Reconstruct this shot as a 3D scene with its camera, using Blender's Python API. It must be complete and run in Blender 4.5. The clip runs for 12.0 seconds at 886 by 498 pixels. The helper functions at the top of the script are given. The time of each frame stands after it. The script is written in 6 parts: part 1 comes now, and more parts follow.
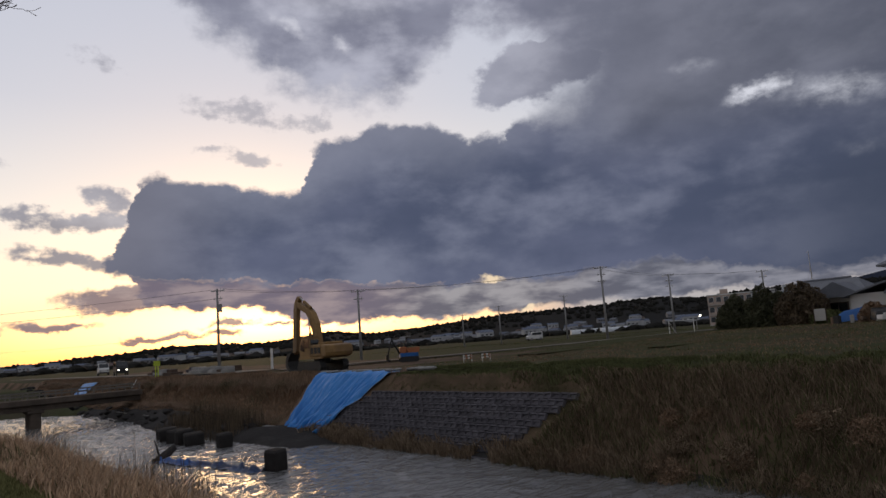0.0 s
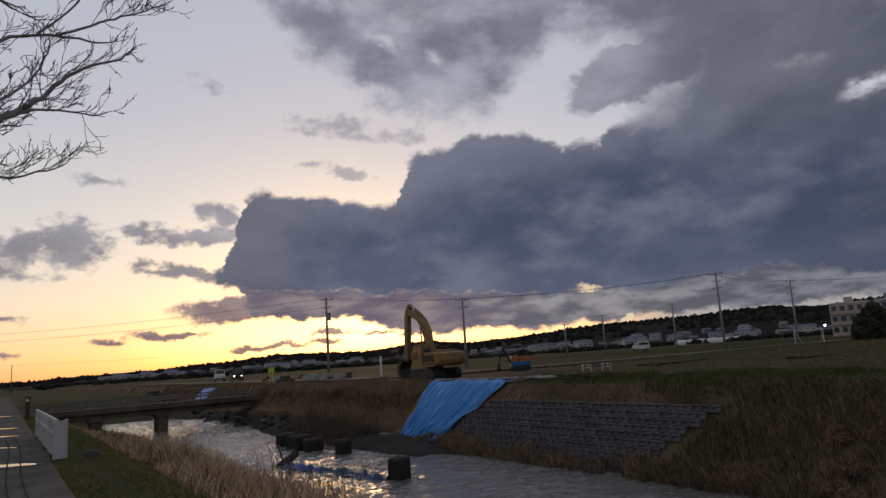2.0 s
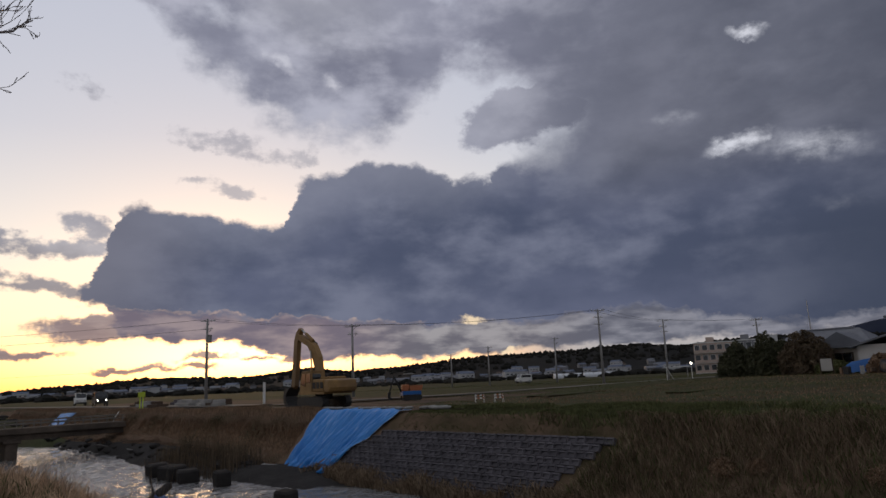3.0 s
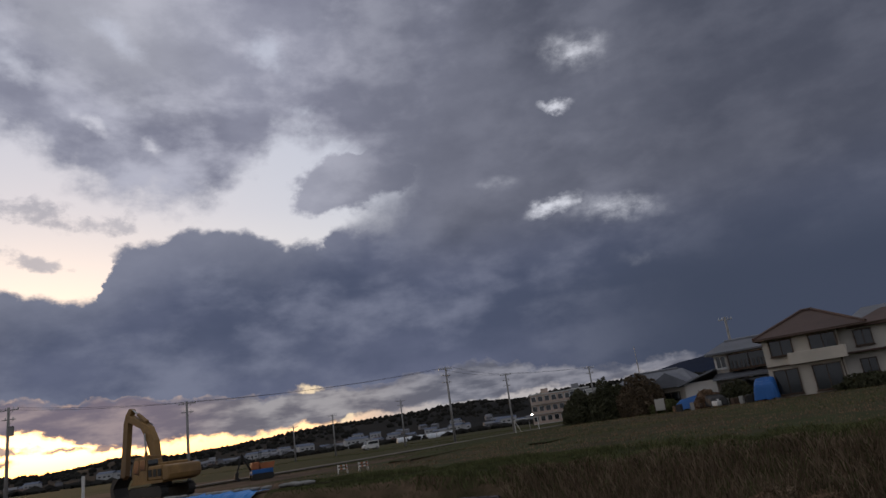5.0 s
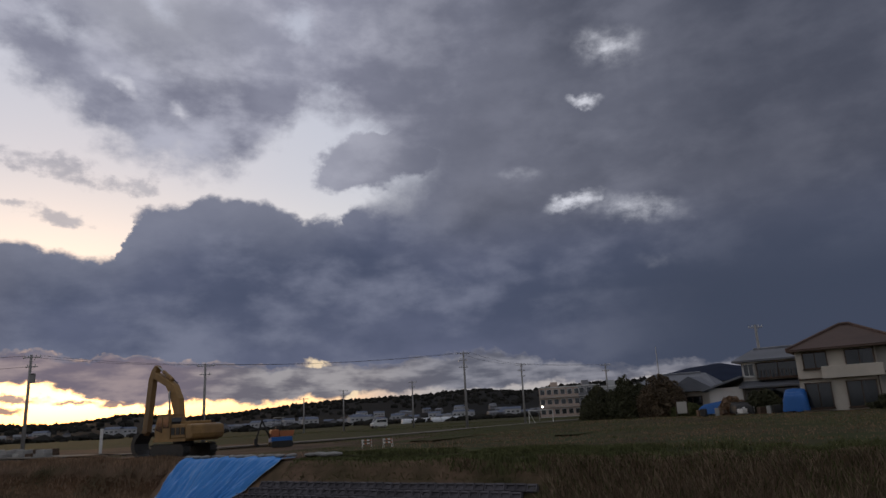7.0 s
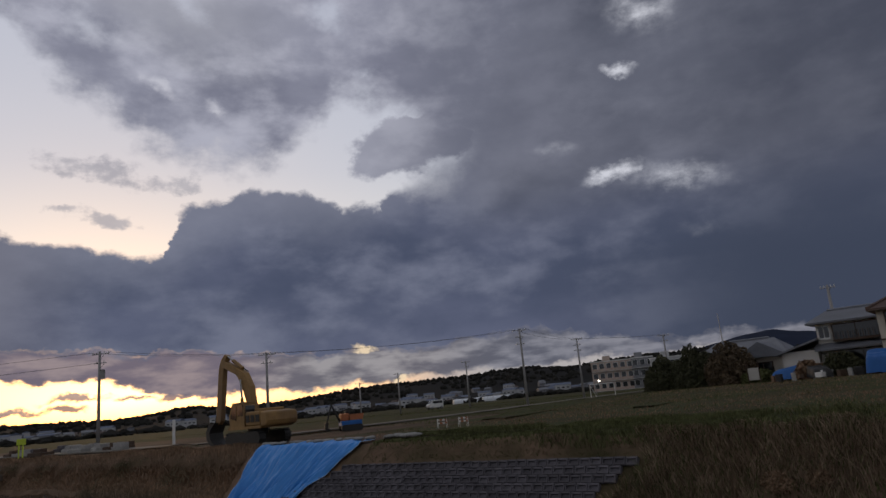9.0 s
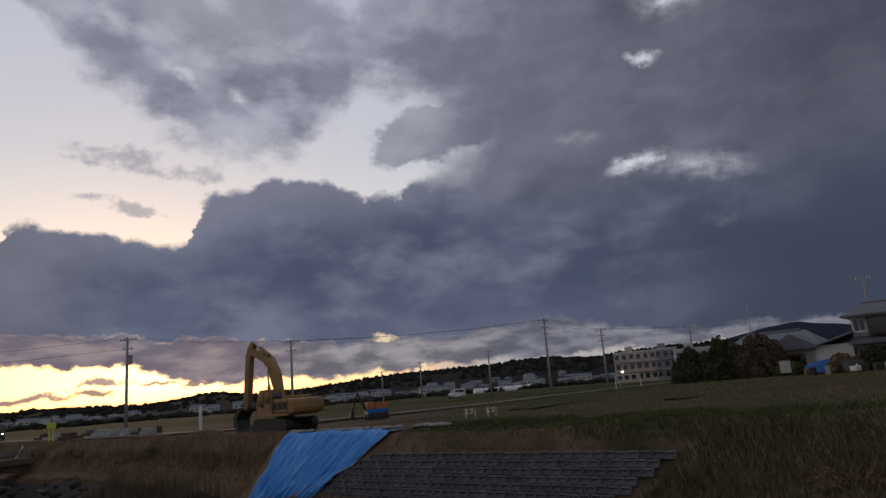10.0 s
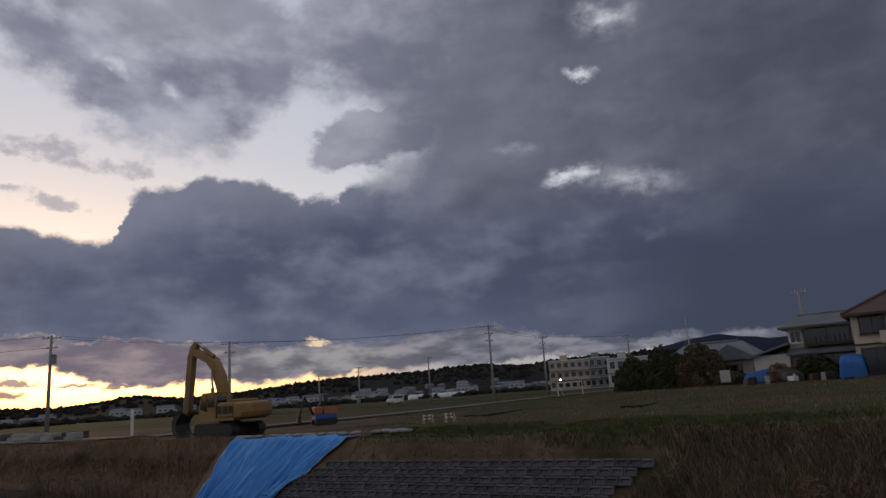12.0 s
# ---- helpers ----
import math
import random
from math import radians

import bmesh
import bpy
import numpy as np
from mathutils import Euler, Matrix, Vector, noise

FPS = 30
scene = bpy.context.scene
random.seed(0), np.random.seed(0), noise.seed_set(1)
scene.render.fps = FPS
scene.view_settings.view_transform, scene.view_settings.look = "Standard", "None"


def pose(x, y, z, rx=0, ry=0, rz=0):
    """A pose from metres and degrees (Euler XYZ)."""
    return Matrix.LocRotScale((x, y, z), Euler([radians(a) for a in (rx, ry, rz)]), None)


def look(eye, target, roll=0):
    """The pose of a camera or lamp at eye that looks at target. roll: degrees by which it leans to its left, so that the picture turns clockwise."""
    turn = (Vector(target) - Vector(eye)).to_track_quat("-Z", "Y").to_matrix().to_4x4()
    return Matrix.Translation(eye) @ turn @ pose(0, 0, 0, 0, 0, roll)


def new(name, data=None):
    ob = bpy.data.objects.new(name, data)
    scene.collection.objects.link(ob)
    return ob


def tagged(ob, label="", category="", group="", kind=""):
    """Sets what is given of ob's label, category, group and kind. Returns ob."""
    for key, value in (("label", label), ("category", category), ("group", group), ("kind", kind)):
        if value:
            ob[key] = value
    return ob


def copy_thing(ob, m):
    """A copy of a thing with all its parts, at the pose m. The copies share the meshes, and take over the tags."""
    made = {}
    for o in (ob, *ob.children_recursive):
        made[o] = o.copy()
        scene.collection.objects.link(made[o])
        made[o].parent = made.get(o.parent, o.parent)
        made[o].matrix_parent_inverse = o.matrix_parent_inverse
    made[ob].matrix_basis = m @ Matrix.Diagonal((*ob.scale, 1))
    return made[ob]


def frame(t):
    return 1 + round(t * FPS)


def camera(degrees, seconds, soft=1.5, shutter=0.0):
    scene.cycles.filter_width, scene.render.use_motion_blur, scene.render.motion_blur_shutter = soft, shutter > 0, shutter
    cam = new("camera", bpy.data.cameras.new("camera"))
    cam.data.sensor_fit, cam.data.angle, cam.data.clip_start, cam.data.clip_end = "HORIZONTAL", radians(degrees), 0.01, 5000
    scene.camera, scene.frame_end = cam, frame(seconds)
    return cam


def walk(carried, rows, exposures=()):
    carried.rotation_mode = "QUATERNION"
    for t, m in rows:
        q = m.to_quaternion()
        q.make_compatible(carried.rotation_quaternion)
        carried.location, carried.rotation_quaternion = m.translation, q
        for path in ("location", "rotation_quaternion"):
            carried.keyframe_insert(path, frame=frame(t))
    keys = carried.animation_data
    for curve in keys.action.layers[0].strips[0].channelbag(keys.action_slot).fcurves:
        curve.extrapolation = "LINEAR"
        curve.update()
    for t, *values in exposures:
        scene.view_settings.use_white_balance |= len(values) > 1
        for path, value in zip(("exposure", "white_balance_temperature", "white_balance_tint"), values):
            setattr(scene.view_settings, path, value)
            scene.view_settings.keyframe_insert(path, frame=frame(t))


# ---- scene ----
cam = camera(66.46, 12.0)
PATH = [
    (0, (0.530, 0.486, 1.706), (1.8347, 1.9775, 1.9775), -4.33),
    (0.5, (0.557, 0.908, 1.720), (1.6126, 2.5904, 1.9529), -5.62),
    (1, (0.509, 1.217, 1.703), (1.4451, 2.9604, 1.9930), -4.86),
    (1.5, (0.406, 1.544, 1.714), (1.3749, 3.2733, 1.9799), -5.16),
    (2, (0.138, 1.932, 1.694), (1.2189, 3.5844, 2.0132), -3.91),
    (2.5, (0.109, 2.450, 1.681), (1.3642, 3.9661, 2.0364), -2.77),
    (3, (-0.029, 2.824, 1.675), (1.3070, 4.2622, 2.0585), -2.61),
    (3.5, (-0.091, 3.204, 1.667), (1.4090, 4.4542, 2.0994), -5.13),
    (5.5, (0.089, 5.150, 1.708), (1.7265, 6.1686, 2.2371), -7.68),
    (6, (0.024, 5.536, 1.717), (1.6516, 6.5816, 2.2241), -4.78),
    (6.5, (0.116, 5.868, 1.718), (1.7335, 6.9106, 2.2638), -4.22),
    (7, (0.022, 6.356, 1.673), (1.6319, 7.4391, 2.1604), -2.99),
    (7.5, (0.253, 6.706, 1.711), (1.8285, 7.8397, 2.1952), -3.96),
    (9.5, (-0.014, 8.452, 1.631), (1.5263, 9.6572, 2.0511), -5.41),
    (10, (0.168, 8.759, 1.717), (1.6801, 10.0004, 2.1337), -4.70),
    (10.5, (0.075, 9.307, 1.659), (1.5779, 10.5353, 2.1392), -3.75),
    (11, (0.072, 9.733, 1.628), (1.5551, 11.0014, 2.0652), -2.61),
    (11.5, (0.062, 10.170, 1.661), (1.6510, 11.3045, 2.0938), -4.73),
    (12, (0.252, 10.513, 1.752), (1.8756, 11.6030, 2.1723), -4.10),
]
walk(cam, [(t, look(eye, target, roll)) for t, eye, target, roll in PATH],
     exposures=[(0, 0.36), (1, 0.05), (2, 0.12), (3.5, 0.36), (6.5, 0.32), (9.5, 0.22), (12, 0.25)])

# ---- light ----
SUN_AZ, SUN_EL = 25.0, 2.5
world = bpy.data.worlds.new("evening_sky")
scene.world = world
world.use_nodes = True
WT = world.node_tree
WT.nodes.clear()


def wn(kind, **props):
    n = WT.nodes.new(kind)
    for k, v in props.items():
        setattr(n, k, v)
    return n


def wl(a, b):
    WT.links.new(a, b)


def wmath(op, a, b=None, c=None, clamp=False):
    n = wn("ShaderNodeMath", operation=op, use_clamp=clamp)
    for i, v in enumerate((a, b, c)):
        if v is None:
            continue
        if isinstance(v, (int, float)):
            n.inputs[i].default_value = v
        else:
            wl(v, n.inputs[i])
    return n.outputs[0]


def wmix(fac, a, b, blend="MIX"):
    n = wn("ShaderNodeMix", data_type="RGBA", blend_type=blend)
    for s, v in ((n.inputs[0], fac), (n.inputs[6], a), (n.inputs[7], b)):
        if isinstance(v, (int, float)):
            s.default_value = v
        elif isinstance(v, tuple):
            s.default_value = (*v, 1)
        else:
            wl(v, s)
    return n.outputs[2]


def wsmooth(v, lo, hi):
    n = wn("ShaderNodeMapRange", interpolation_type="SMOOTHSTEP")
    wl(v, n.inputs[0])
    n.inputs[1].default_value, n.inputs[2].default_value = lo, hi
    return n.outputs[0]


co = wn("ShaderNodeTexCoord")
sep = wn("ShaderNodeSeparateXYZ")
wl(co.outputs["Generated"], sep.inputs[0])
AZ = wmath("DEGREES", wmath("ARCTAN2", sep.outputs[0], sep.outputs[1]))
EL = wmath("DEGREES", wmath("ARCSINE", sep.outputs[2]))
flat = wn("ShaderNodeCombineXYZ")
wl(AZ, flat.inputs[0]), wl(EL, flat.inputs[1])


def wnoise(scale, detail, rough, stretch=(1, 1.7, 1), off=(0, 0, 0)):
    m = wn("ShaderNodeMapping")
    m.inputs["Scale"].default_value, m.inputs["Location"].default_value = stretch, off
    wl(flat.outputs[0], m.inputs[0])
    n = wn("ShaderNodeTexNoise")
    n.inputs["Scale"].default_value, n.inputs["Detail"].default_value, n.inputs["Roughness"].default_value = scale, detail, rough
    wl(m.outputs[0], n.inputs[0])
    return n


# Ragged edges: the cloud shapes are drawn in a plane bent by noise.
bend = wn("ShaderNodeVectorMath", operation="MULTIPLY_ADD")
wl(wnoise(0.42, 7, 0.58, (1, 1.3, 1)).outputs["Color"], bend.inputs[0])
bend.inputs[1].default_value, bend.inputs[2].default_value = (3.2, 2.4, 0), (-1.6, -1.2, 0)
bent = wn("ShaderNodeVectorMath", operation="ADD")
wl(flat.outputs[0], bent.inputs[0]), wl(bend.outputs[0], bent.inputs[1])
bsep = wn("ShaderNodeSeparateXYZ")
wl(bent.outputs[0], bsep.inputs[0])
BAZ, BEL = bsep.outputs[0], bsep.outputs[1]


def bearing(v):
    return wmath("MULTIPLY", wmath("ADD", v, 10), 1 / 120)


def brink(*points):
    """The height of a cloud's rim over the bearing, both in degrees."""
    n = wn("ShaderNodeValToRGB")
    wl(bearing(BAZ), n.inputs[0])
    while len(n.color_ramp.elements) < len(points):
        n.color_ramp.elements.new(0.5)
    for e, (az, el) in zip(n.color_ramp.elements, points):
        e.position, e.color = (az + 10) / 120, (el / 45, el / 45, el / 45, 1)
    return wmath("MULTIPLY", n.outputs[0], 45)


def puff(az, el, wide, high, turn, amount):
    """One soft heap of cloud, in degrees of bearing and height."""
    m = wn("ShaderNodeMapping", vector_type="TEXTURE")
    m.inputs["Location"].default_value = (az, el, 0)
    m.inputs["Rotation"].default_value = (0, 0, radians(turn))
    m.inputs["Scale"].default_value = (wide, high, 1)
    wl(bent.outputs[0], m.inputs[0])
    g = wn("ShaderNodeTexGradient", gradient_type="SPHERICAL")
    wl(m.outputs[0], g.inputs[0])
    return wmath("MULTIPLY", g.outputs["Fac"], amount)


def heap(*rows):
    total = puff(*rows[0])
    for row in rows[1:]:
        total = wmath("ADD", total, puff(*row))
    return total


def signed(n, amount):
    return wmath("MULTIPLY_ADD", n.outputs["Fac"], 2 * amount, -amount)


grain = signed(wnoise(0.30, 7, 0.58, (1, 1.5, 1), (31, 7, 0)), 1.0)
fine = signed(wnoise(0.9, 6, 0.6, (1, 1.5, 1), (3, 57, 0)), 1.0)
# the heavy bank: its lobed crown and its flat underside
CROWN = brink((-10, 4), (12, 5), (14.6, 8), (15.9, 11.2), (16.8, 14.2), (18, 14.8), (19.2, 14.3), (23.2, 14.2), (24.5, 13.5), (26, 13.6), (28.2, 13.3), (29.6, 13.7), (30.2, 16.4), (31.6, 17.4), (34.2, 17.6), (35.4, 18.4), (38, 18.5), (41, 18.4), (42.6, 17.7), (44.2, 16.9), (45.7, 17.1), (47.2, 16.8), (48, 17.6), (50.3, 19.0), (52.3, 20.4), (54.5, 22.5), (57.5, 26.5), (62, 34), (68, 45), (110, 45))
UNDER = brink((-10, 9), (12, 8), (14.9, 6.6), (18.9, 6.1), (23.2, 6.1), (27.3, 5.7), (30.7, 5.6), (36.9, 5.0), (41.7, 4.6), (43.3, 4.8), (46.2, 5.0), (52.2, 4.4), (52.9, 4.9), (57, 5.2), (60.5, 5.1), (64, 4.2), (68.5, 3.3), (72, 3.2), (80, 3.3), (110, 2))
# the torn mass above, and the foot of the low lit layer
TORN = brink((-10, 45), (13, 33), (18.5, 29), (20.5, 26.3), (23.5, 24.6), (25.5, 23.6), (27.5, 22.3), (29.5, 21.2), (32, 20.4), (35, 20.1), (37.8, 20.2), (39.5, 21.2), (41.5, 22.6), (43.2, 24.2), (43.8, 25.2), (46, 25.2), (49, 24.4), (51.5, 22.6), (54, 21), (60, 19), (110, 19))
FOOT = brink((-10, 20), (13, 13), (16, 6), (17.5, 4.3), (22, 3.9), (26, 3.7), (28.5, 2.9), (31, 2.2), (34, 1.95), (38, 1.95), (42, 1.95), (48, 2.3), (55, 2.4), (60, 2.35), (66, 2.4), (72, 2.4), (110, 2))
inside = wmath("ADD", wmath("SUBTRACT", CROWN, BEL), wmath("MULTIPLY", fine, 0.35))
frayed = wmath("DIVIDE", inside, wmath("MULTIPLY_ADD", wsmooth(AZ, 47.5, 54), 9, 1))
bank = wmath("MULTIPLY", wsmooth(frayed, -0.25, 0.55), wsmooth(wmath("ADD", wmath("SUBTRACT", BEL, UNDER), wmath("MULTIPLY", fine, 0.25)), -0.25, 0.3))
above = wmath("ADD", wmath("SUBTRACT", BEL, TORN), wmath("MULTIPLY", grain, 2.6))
gaps = heap((29, 26.6, 2.6, 0.9, -25, 0.8), (33.8, 24.8, 2.0, 1.0, -10, 0.75), (43.9, 32.4, 3.0, 2.2, -30, 0.8), (30.9, 32.6, 5.0, 2.0, -25, 0.6), (23.5, 30, 5, 2.2, -25, 0.6), (46.5, 27.3, 3.0, 1.2, 0, 0.5))
torn = wmath("MULTIPLY", wsmooth(above, -0.9, 2.2), wmath("SUBTRACT", 1, wmath("MULTIPLY", wsmooth(wmath("ADD", gaps, wmath("MULTIPLY", grain, 0.5)), 0.15, 0.8), 0.8)))
shard = wsmooth(wmath("ADD", heap((50.6, 21.6, 7.0, 3.3, 10, 1.7), (46.8, 20.2, 3.4, 1.5, 14, 1.0), (48.2, 22.4, 3.8, 1.9, 20, 1.0), (53.5, 22.5, 5, 2.4, 0, 1.0)), wmath("MULTIPLY", wmath("ADD", grain, fine), 0.4)), 0.30, 0.95)
torn = wmath("MAXIMUM", torn, shard)
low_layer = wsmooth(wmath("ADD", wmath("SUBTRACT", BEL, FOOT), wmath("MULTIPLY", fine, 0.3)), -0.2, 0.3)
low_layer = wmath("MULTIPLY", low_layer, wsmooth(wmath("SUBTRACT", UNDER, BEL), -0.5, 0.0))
# small clouds strewn over the clear sky, by height
small = heap((14.2, 22.8, 3.0, 1.0, -20, 0.55), (22.3, 20.1, 3.8, 1.4, -8, 0.65), (25.6, 20.1, 2.6, 1.4, 0, 0.65), (28.2, 18.9, 5.4, 1.1, -8, 0.65), (31.2, 19.2, 2.6, 1.4, 0, 0.65), (24.4, 16.4, 3.8, 0.8, -8, 0.65), (26.3, 15.9, 2.6, 0.7, -10, 0.6), (22.2, 16.9, 2.0, 0.6, 10, 0.5), (9.0, 11.2, 2.2, 1.1, -10, 1.0), (12.0, 10.8, 2.8, 1.0, 0, 1.0), (14.3, 10.9, 2.2, 1.1, 0, 0.9))
small2 = heap((14.4, 13, 2.6, 1.1, -10, 0.95), (15.5, 11.6, 2.4, 1.4, -30, 0.7), (9.8, 8.4, 2.4, 1.0, -12, 0.95), (12, 8.1, 2.4, 0.9, -8, 0.95), (14.5, 7.6, 2.4, 1.2, 0, 0.8), (5.7, 15.1, 3.4, 0.8, -8, 0.75), (-4.2, 10.1, 3.6, 2.1, 0, 1.1), (0, 9.8, 2.8, 1.7, 0, 1.1), (4.1, 10.4, 3.4, 2.9, 0, 1.35), (-2, 8.0, 6.0, 1.1, 0, 1.0))
dusky = heap((-0.8, 4.7, 3.0, 0.65, 8, 1.0), (-2.6, 5, 1.4, 0.45, 0, 0.8), (-1.1, 2.2, 3.0, 0.65, 0, 1.1), (-4.8, 2.3, 1.6, 0.6, 0, 1.0), (10, 3.3, 3.0, 0.65, 0, 1.1), (12.6, 3.3, 2.2, 0.5, 0, 0.9), (16.4, 2.0, 1.8, 0.45, 0, 1.1), (19.2, 2.05, 2.4, 0.5, 3, 1.1), (22.8, 2.0, 3.0, 0.45, 0, 1.0), (6.6, 2.8, 1.8, 0.4, 0, 1.0))
tails = heap((14.5, 4.9, 5.0, 1.2, -3, 1.2), (19, 5.2, 6, 1.3, -3, 1.3), (23.5, 4.9, 6, 1.2, -3, 1.2), (28, 5.0, 6, 1.3, -3, 1.2), (27.5, 2.55, 2.4, 0.35, 4, 1.0), (23.8, 2.75, 3.5, 0.4, 2, 1.0), (31.0, 2.3, 3.0, 0.5, 0, 1.0))
strewn = wsmooth(wmath("ADD", wmath("ADD", small, small2), wmath("MULTIPLY_ADD", fine, 0.75, wmath("MULTIPLY", grain, 0.5))), 0.14, 0.80)
strewn = wmath("MULTIPLY", strewn, wsmooth(wmath("ADD", small, small2), 0.02, 0.22))
streaks = wsmooth(wmath("ADD", wmath("ADD", dusky, tails), wmath("MULTIPLY", fine, 0.6)), 0.18, 0.75)
streaks = wmath("MULTIPLY", streaks, wsmooth(wmath("ADD", dusky, tails), 0.02, 0.22))
lights = heap((67.4, 17.3, 3.0, 1.0, 14, 1.1), (69.4, 25.2, 2.2, 0.6, -4, 0.9), (72.2, 29.2, 4.6, 2.2, -9, 0.55), (72.8, 16.2, 6.0, 1.8, -9, 0.55), (63.0, 20.0, 3.4, 1.0, -9, 0.3), (74, 11.7, 4.5, 1.0, -9, 0.16))
lights = wmath("MULTIPLY", wsmooth(wmath("MULTIPLY", lights, wmath("MULTIPLY_ADD", wmath("ADD", fine, grain), 0.9, 1.0)), 0.03, 1.0), 0.9)
gold = wsmooth(wmath("MULTIPLY", heap((45.2, 5.05, 2.0, 0.42, 0, 1.0), (48.1, 2.35, 1.2, 0.35, 0, 1.4)), wmath("MULTIPLY_ADD", fine, 1.6, 1.0)), 0.25, 0.85)

nishita = wn("ShaderNodeTexSky", sky_type="NISHITA", sun_disc=False, sun_elevation=radians(SUN_EL), sun_rotation=radians(SUN_AZ))
ramp = wn("ShaderNodeValToRGB")
wl(wmath("DIVIDE", EL, 40, clamp=True), ramp.inputs[0])
stops = ((0.0, (0.66, 0.27, 0.15)), (0.05, (0.63, 0.385, 0.25)), (0.14, (0.55, 0.465, 0.41)), (0.27, (0.48, 0.465, 0.475)), (0.5, (0.37, 0.38, 0.445)), (1.0, (0.34, 0.355, 0.435)))
while len(ramp.color_ramp.elements) < len(stops):
    ramp.color_ramp.elements.new(0.5)
for e, (at, c) in zip(ramp.color_ramp.elements, stops):
    e.position, e.color = at, (*c, 1)
glow = wn("ShaderNodeMapping", vector_type="TEXTURE")
glow.inputs["Location"].default_value, glow.inputs["Scale"].default_value = (SUN_AZ + 1, 2.4, 0), (22, 9, 1)
wl(flat.outputs[0], glow.inputs[0])
halo = wn("ShaderNodeTexGradient", gradient_type="QUADRATIC_SPHERE")
wl(glow.outputs[0], halo.inputs[0])
clear = wmix(0.06, ramp.outputs[0], nishita.outputs[0], "ADD")
clear = wmix(halo.outputs["Fac"], clear, (0.44, 0.30, 0.19), "ADD")
clear = wmix(wmath("MULTIPLY", wsmooth(AZ, 38, 56), wsmooth(EL, 9, 3)), clear, (0.36, 0.335, 0.335))
strip_at = wn("ShaderNodeMapping", vector_type="TEXTURE")
strip_at.inputs["Location"].default_value, strip_at.inputs["Scale"].default_value = (29, 2.3, 0), (22, 2.6, 1)
wl(flat.outputs[0], strip_at.inputs[0])
strip_glow = wn("ShaderNodeTexGradient", gradient_type="SPHERICAL")
wl(strip_at.outputs[0], strip_glow.inputs[0])
clear = wmix(strip_glow.outputs["Fac"], clear, (0.78, 0.60, 0.33), "ADD")
billow = wsmooth(wnoise(0.42, 6, 0.55, (0.6, 1.9, 1), (9, 3, 0)).outputs["Fac"], 0.40, 0.66)
mottle = wsmooth(wnoise(0.085, 6, 0.55, (0.8, 1.5, 1), (77, 13, 0)).outputs["Fac"], 0.33, 0.68)
lobes = wsmooth(wnoise(0.17, 6, 0.55, (0.8, 1.4, 1), (41, 29, 0)).outputs["Fac"], 0.40, 0.72)
# the torn mass: dark along its foot, paler above
high = wmix(lobes, wmix(mottle, (0.142, 0.148, 0.200), (0.230, 0.237, 0.300)), (0.36, 0.365, 0.435))
high = wmix(wmath("MULTIPLY", wsmooth(above, 2.6, 0.2), 0.45), high, (0.30, 0.305, 0.36))
high = wmix(wsmooth(AZ, 45, 57), high, wmix(lobes, (0.125, 0.132, 0.175), (0.20, 0.207, 0.258)))
high = wmix(wmath("MULTIPLY", wmath("MULTIPLY", wsmooth(above, 5, 11), wsmooth(AZ, 44, 30)), 0.5), high, (0.36, 0.365, 0.41))
sky = wmix(torn, clear, high)
sky = wmix(wmath("MULTIPLY", strewn, wmath("MULTIPLY_ADD", wsmooth(EL, 13, 17), -0.27, 0.92)), sky, wmix(lobes, wmix(wsmooth(EL, 9, 14), (0.20, 0.195, 0.225), (0.235, 0.235, 0.28)), (0.36, 0.35, 0.385)))
sky = wmix(wmath("MULTIPLY", streaks, 0.95), sky, wmix(billow, (0.165, 0.135, 0.16), (0.27, 0.225, 0.235)))
low = wmix(billow, (0.115, 0.110, 0.133), (0.27, 0.257, 0.27))
low = wmix(wsmooth(AZ, 42, 32), low, wmix(billow, (0.14, 0.118, 0.15), (0.26, 0.21, 0.22)))
low = wmix(wsmooth(AZ, 48, 58), low, wmix(billow, (0.090, 0.094, 0.122), (0.195, 0.197, 0.232)))
sky = wmix(low_layer, sky, low)
# the heavy bank: a paler lobed crown over a slate body
heavy = wmix(lobes, wmix(mottle, (0.056, 0.068, 0.112), (0.090, 0.102, 0.158)), (0.135, 0.148, 0.207))
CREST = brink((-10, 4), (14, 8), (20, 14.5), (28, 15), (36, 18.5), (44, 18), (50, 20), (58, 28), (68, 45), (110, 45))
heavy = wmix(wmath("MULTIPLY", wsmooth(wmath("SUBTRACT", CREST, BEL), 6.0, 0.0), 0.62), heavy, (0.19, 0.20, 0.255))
right = wmix(mottle, (0.058, 0.064, 0.090), (0.100, 0.107, 0.142))
heavy = wmix(wmath("MULTIPLY", wsmooth(AZ, 48, 60), wsmooth(EL, 11, 19)), heavy, wmix(wmath("MULTIPLY", lobes, 0.5), right, (0.17, 0.177, 0.222)))
heavy = wmix(wmath("MULTIPLY", wmath("MULTIPLY", wsmooth(AZ, 72, 58), wsmooth(EL, 15, 21)), 0.55), heavy, (0.155, 0.162, 0.21))
heavy = wmix(wmath("MULTIPLY", wsmooth(AZ, 70, 82), 0.5), heavy, (0.052, 0.058, 0.082))
heavy = wmix(wmath("MULTIPLY", wsmooth(AZ, 55, 80), wsmooth(EL, 17, 8)), heavy, (0.040, 0.050, 0.080))
heavy = wmix(wmath("MULTIPLY", wsmooth(AZ, 26, 15), 0.7), heavy, (0.125, 0.125, 0.160))
sky = wmix(bank, sky, heavy)
sky = wmix(lights, sky, (0.56, 0.57, 0.63))
sky = wmix(wmath("MULTIPLY", gold, 0.8), sky, (0.80, 0.63, 0.42))
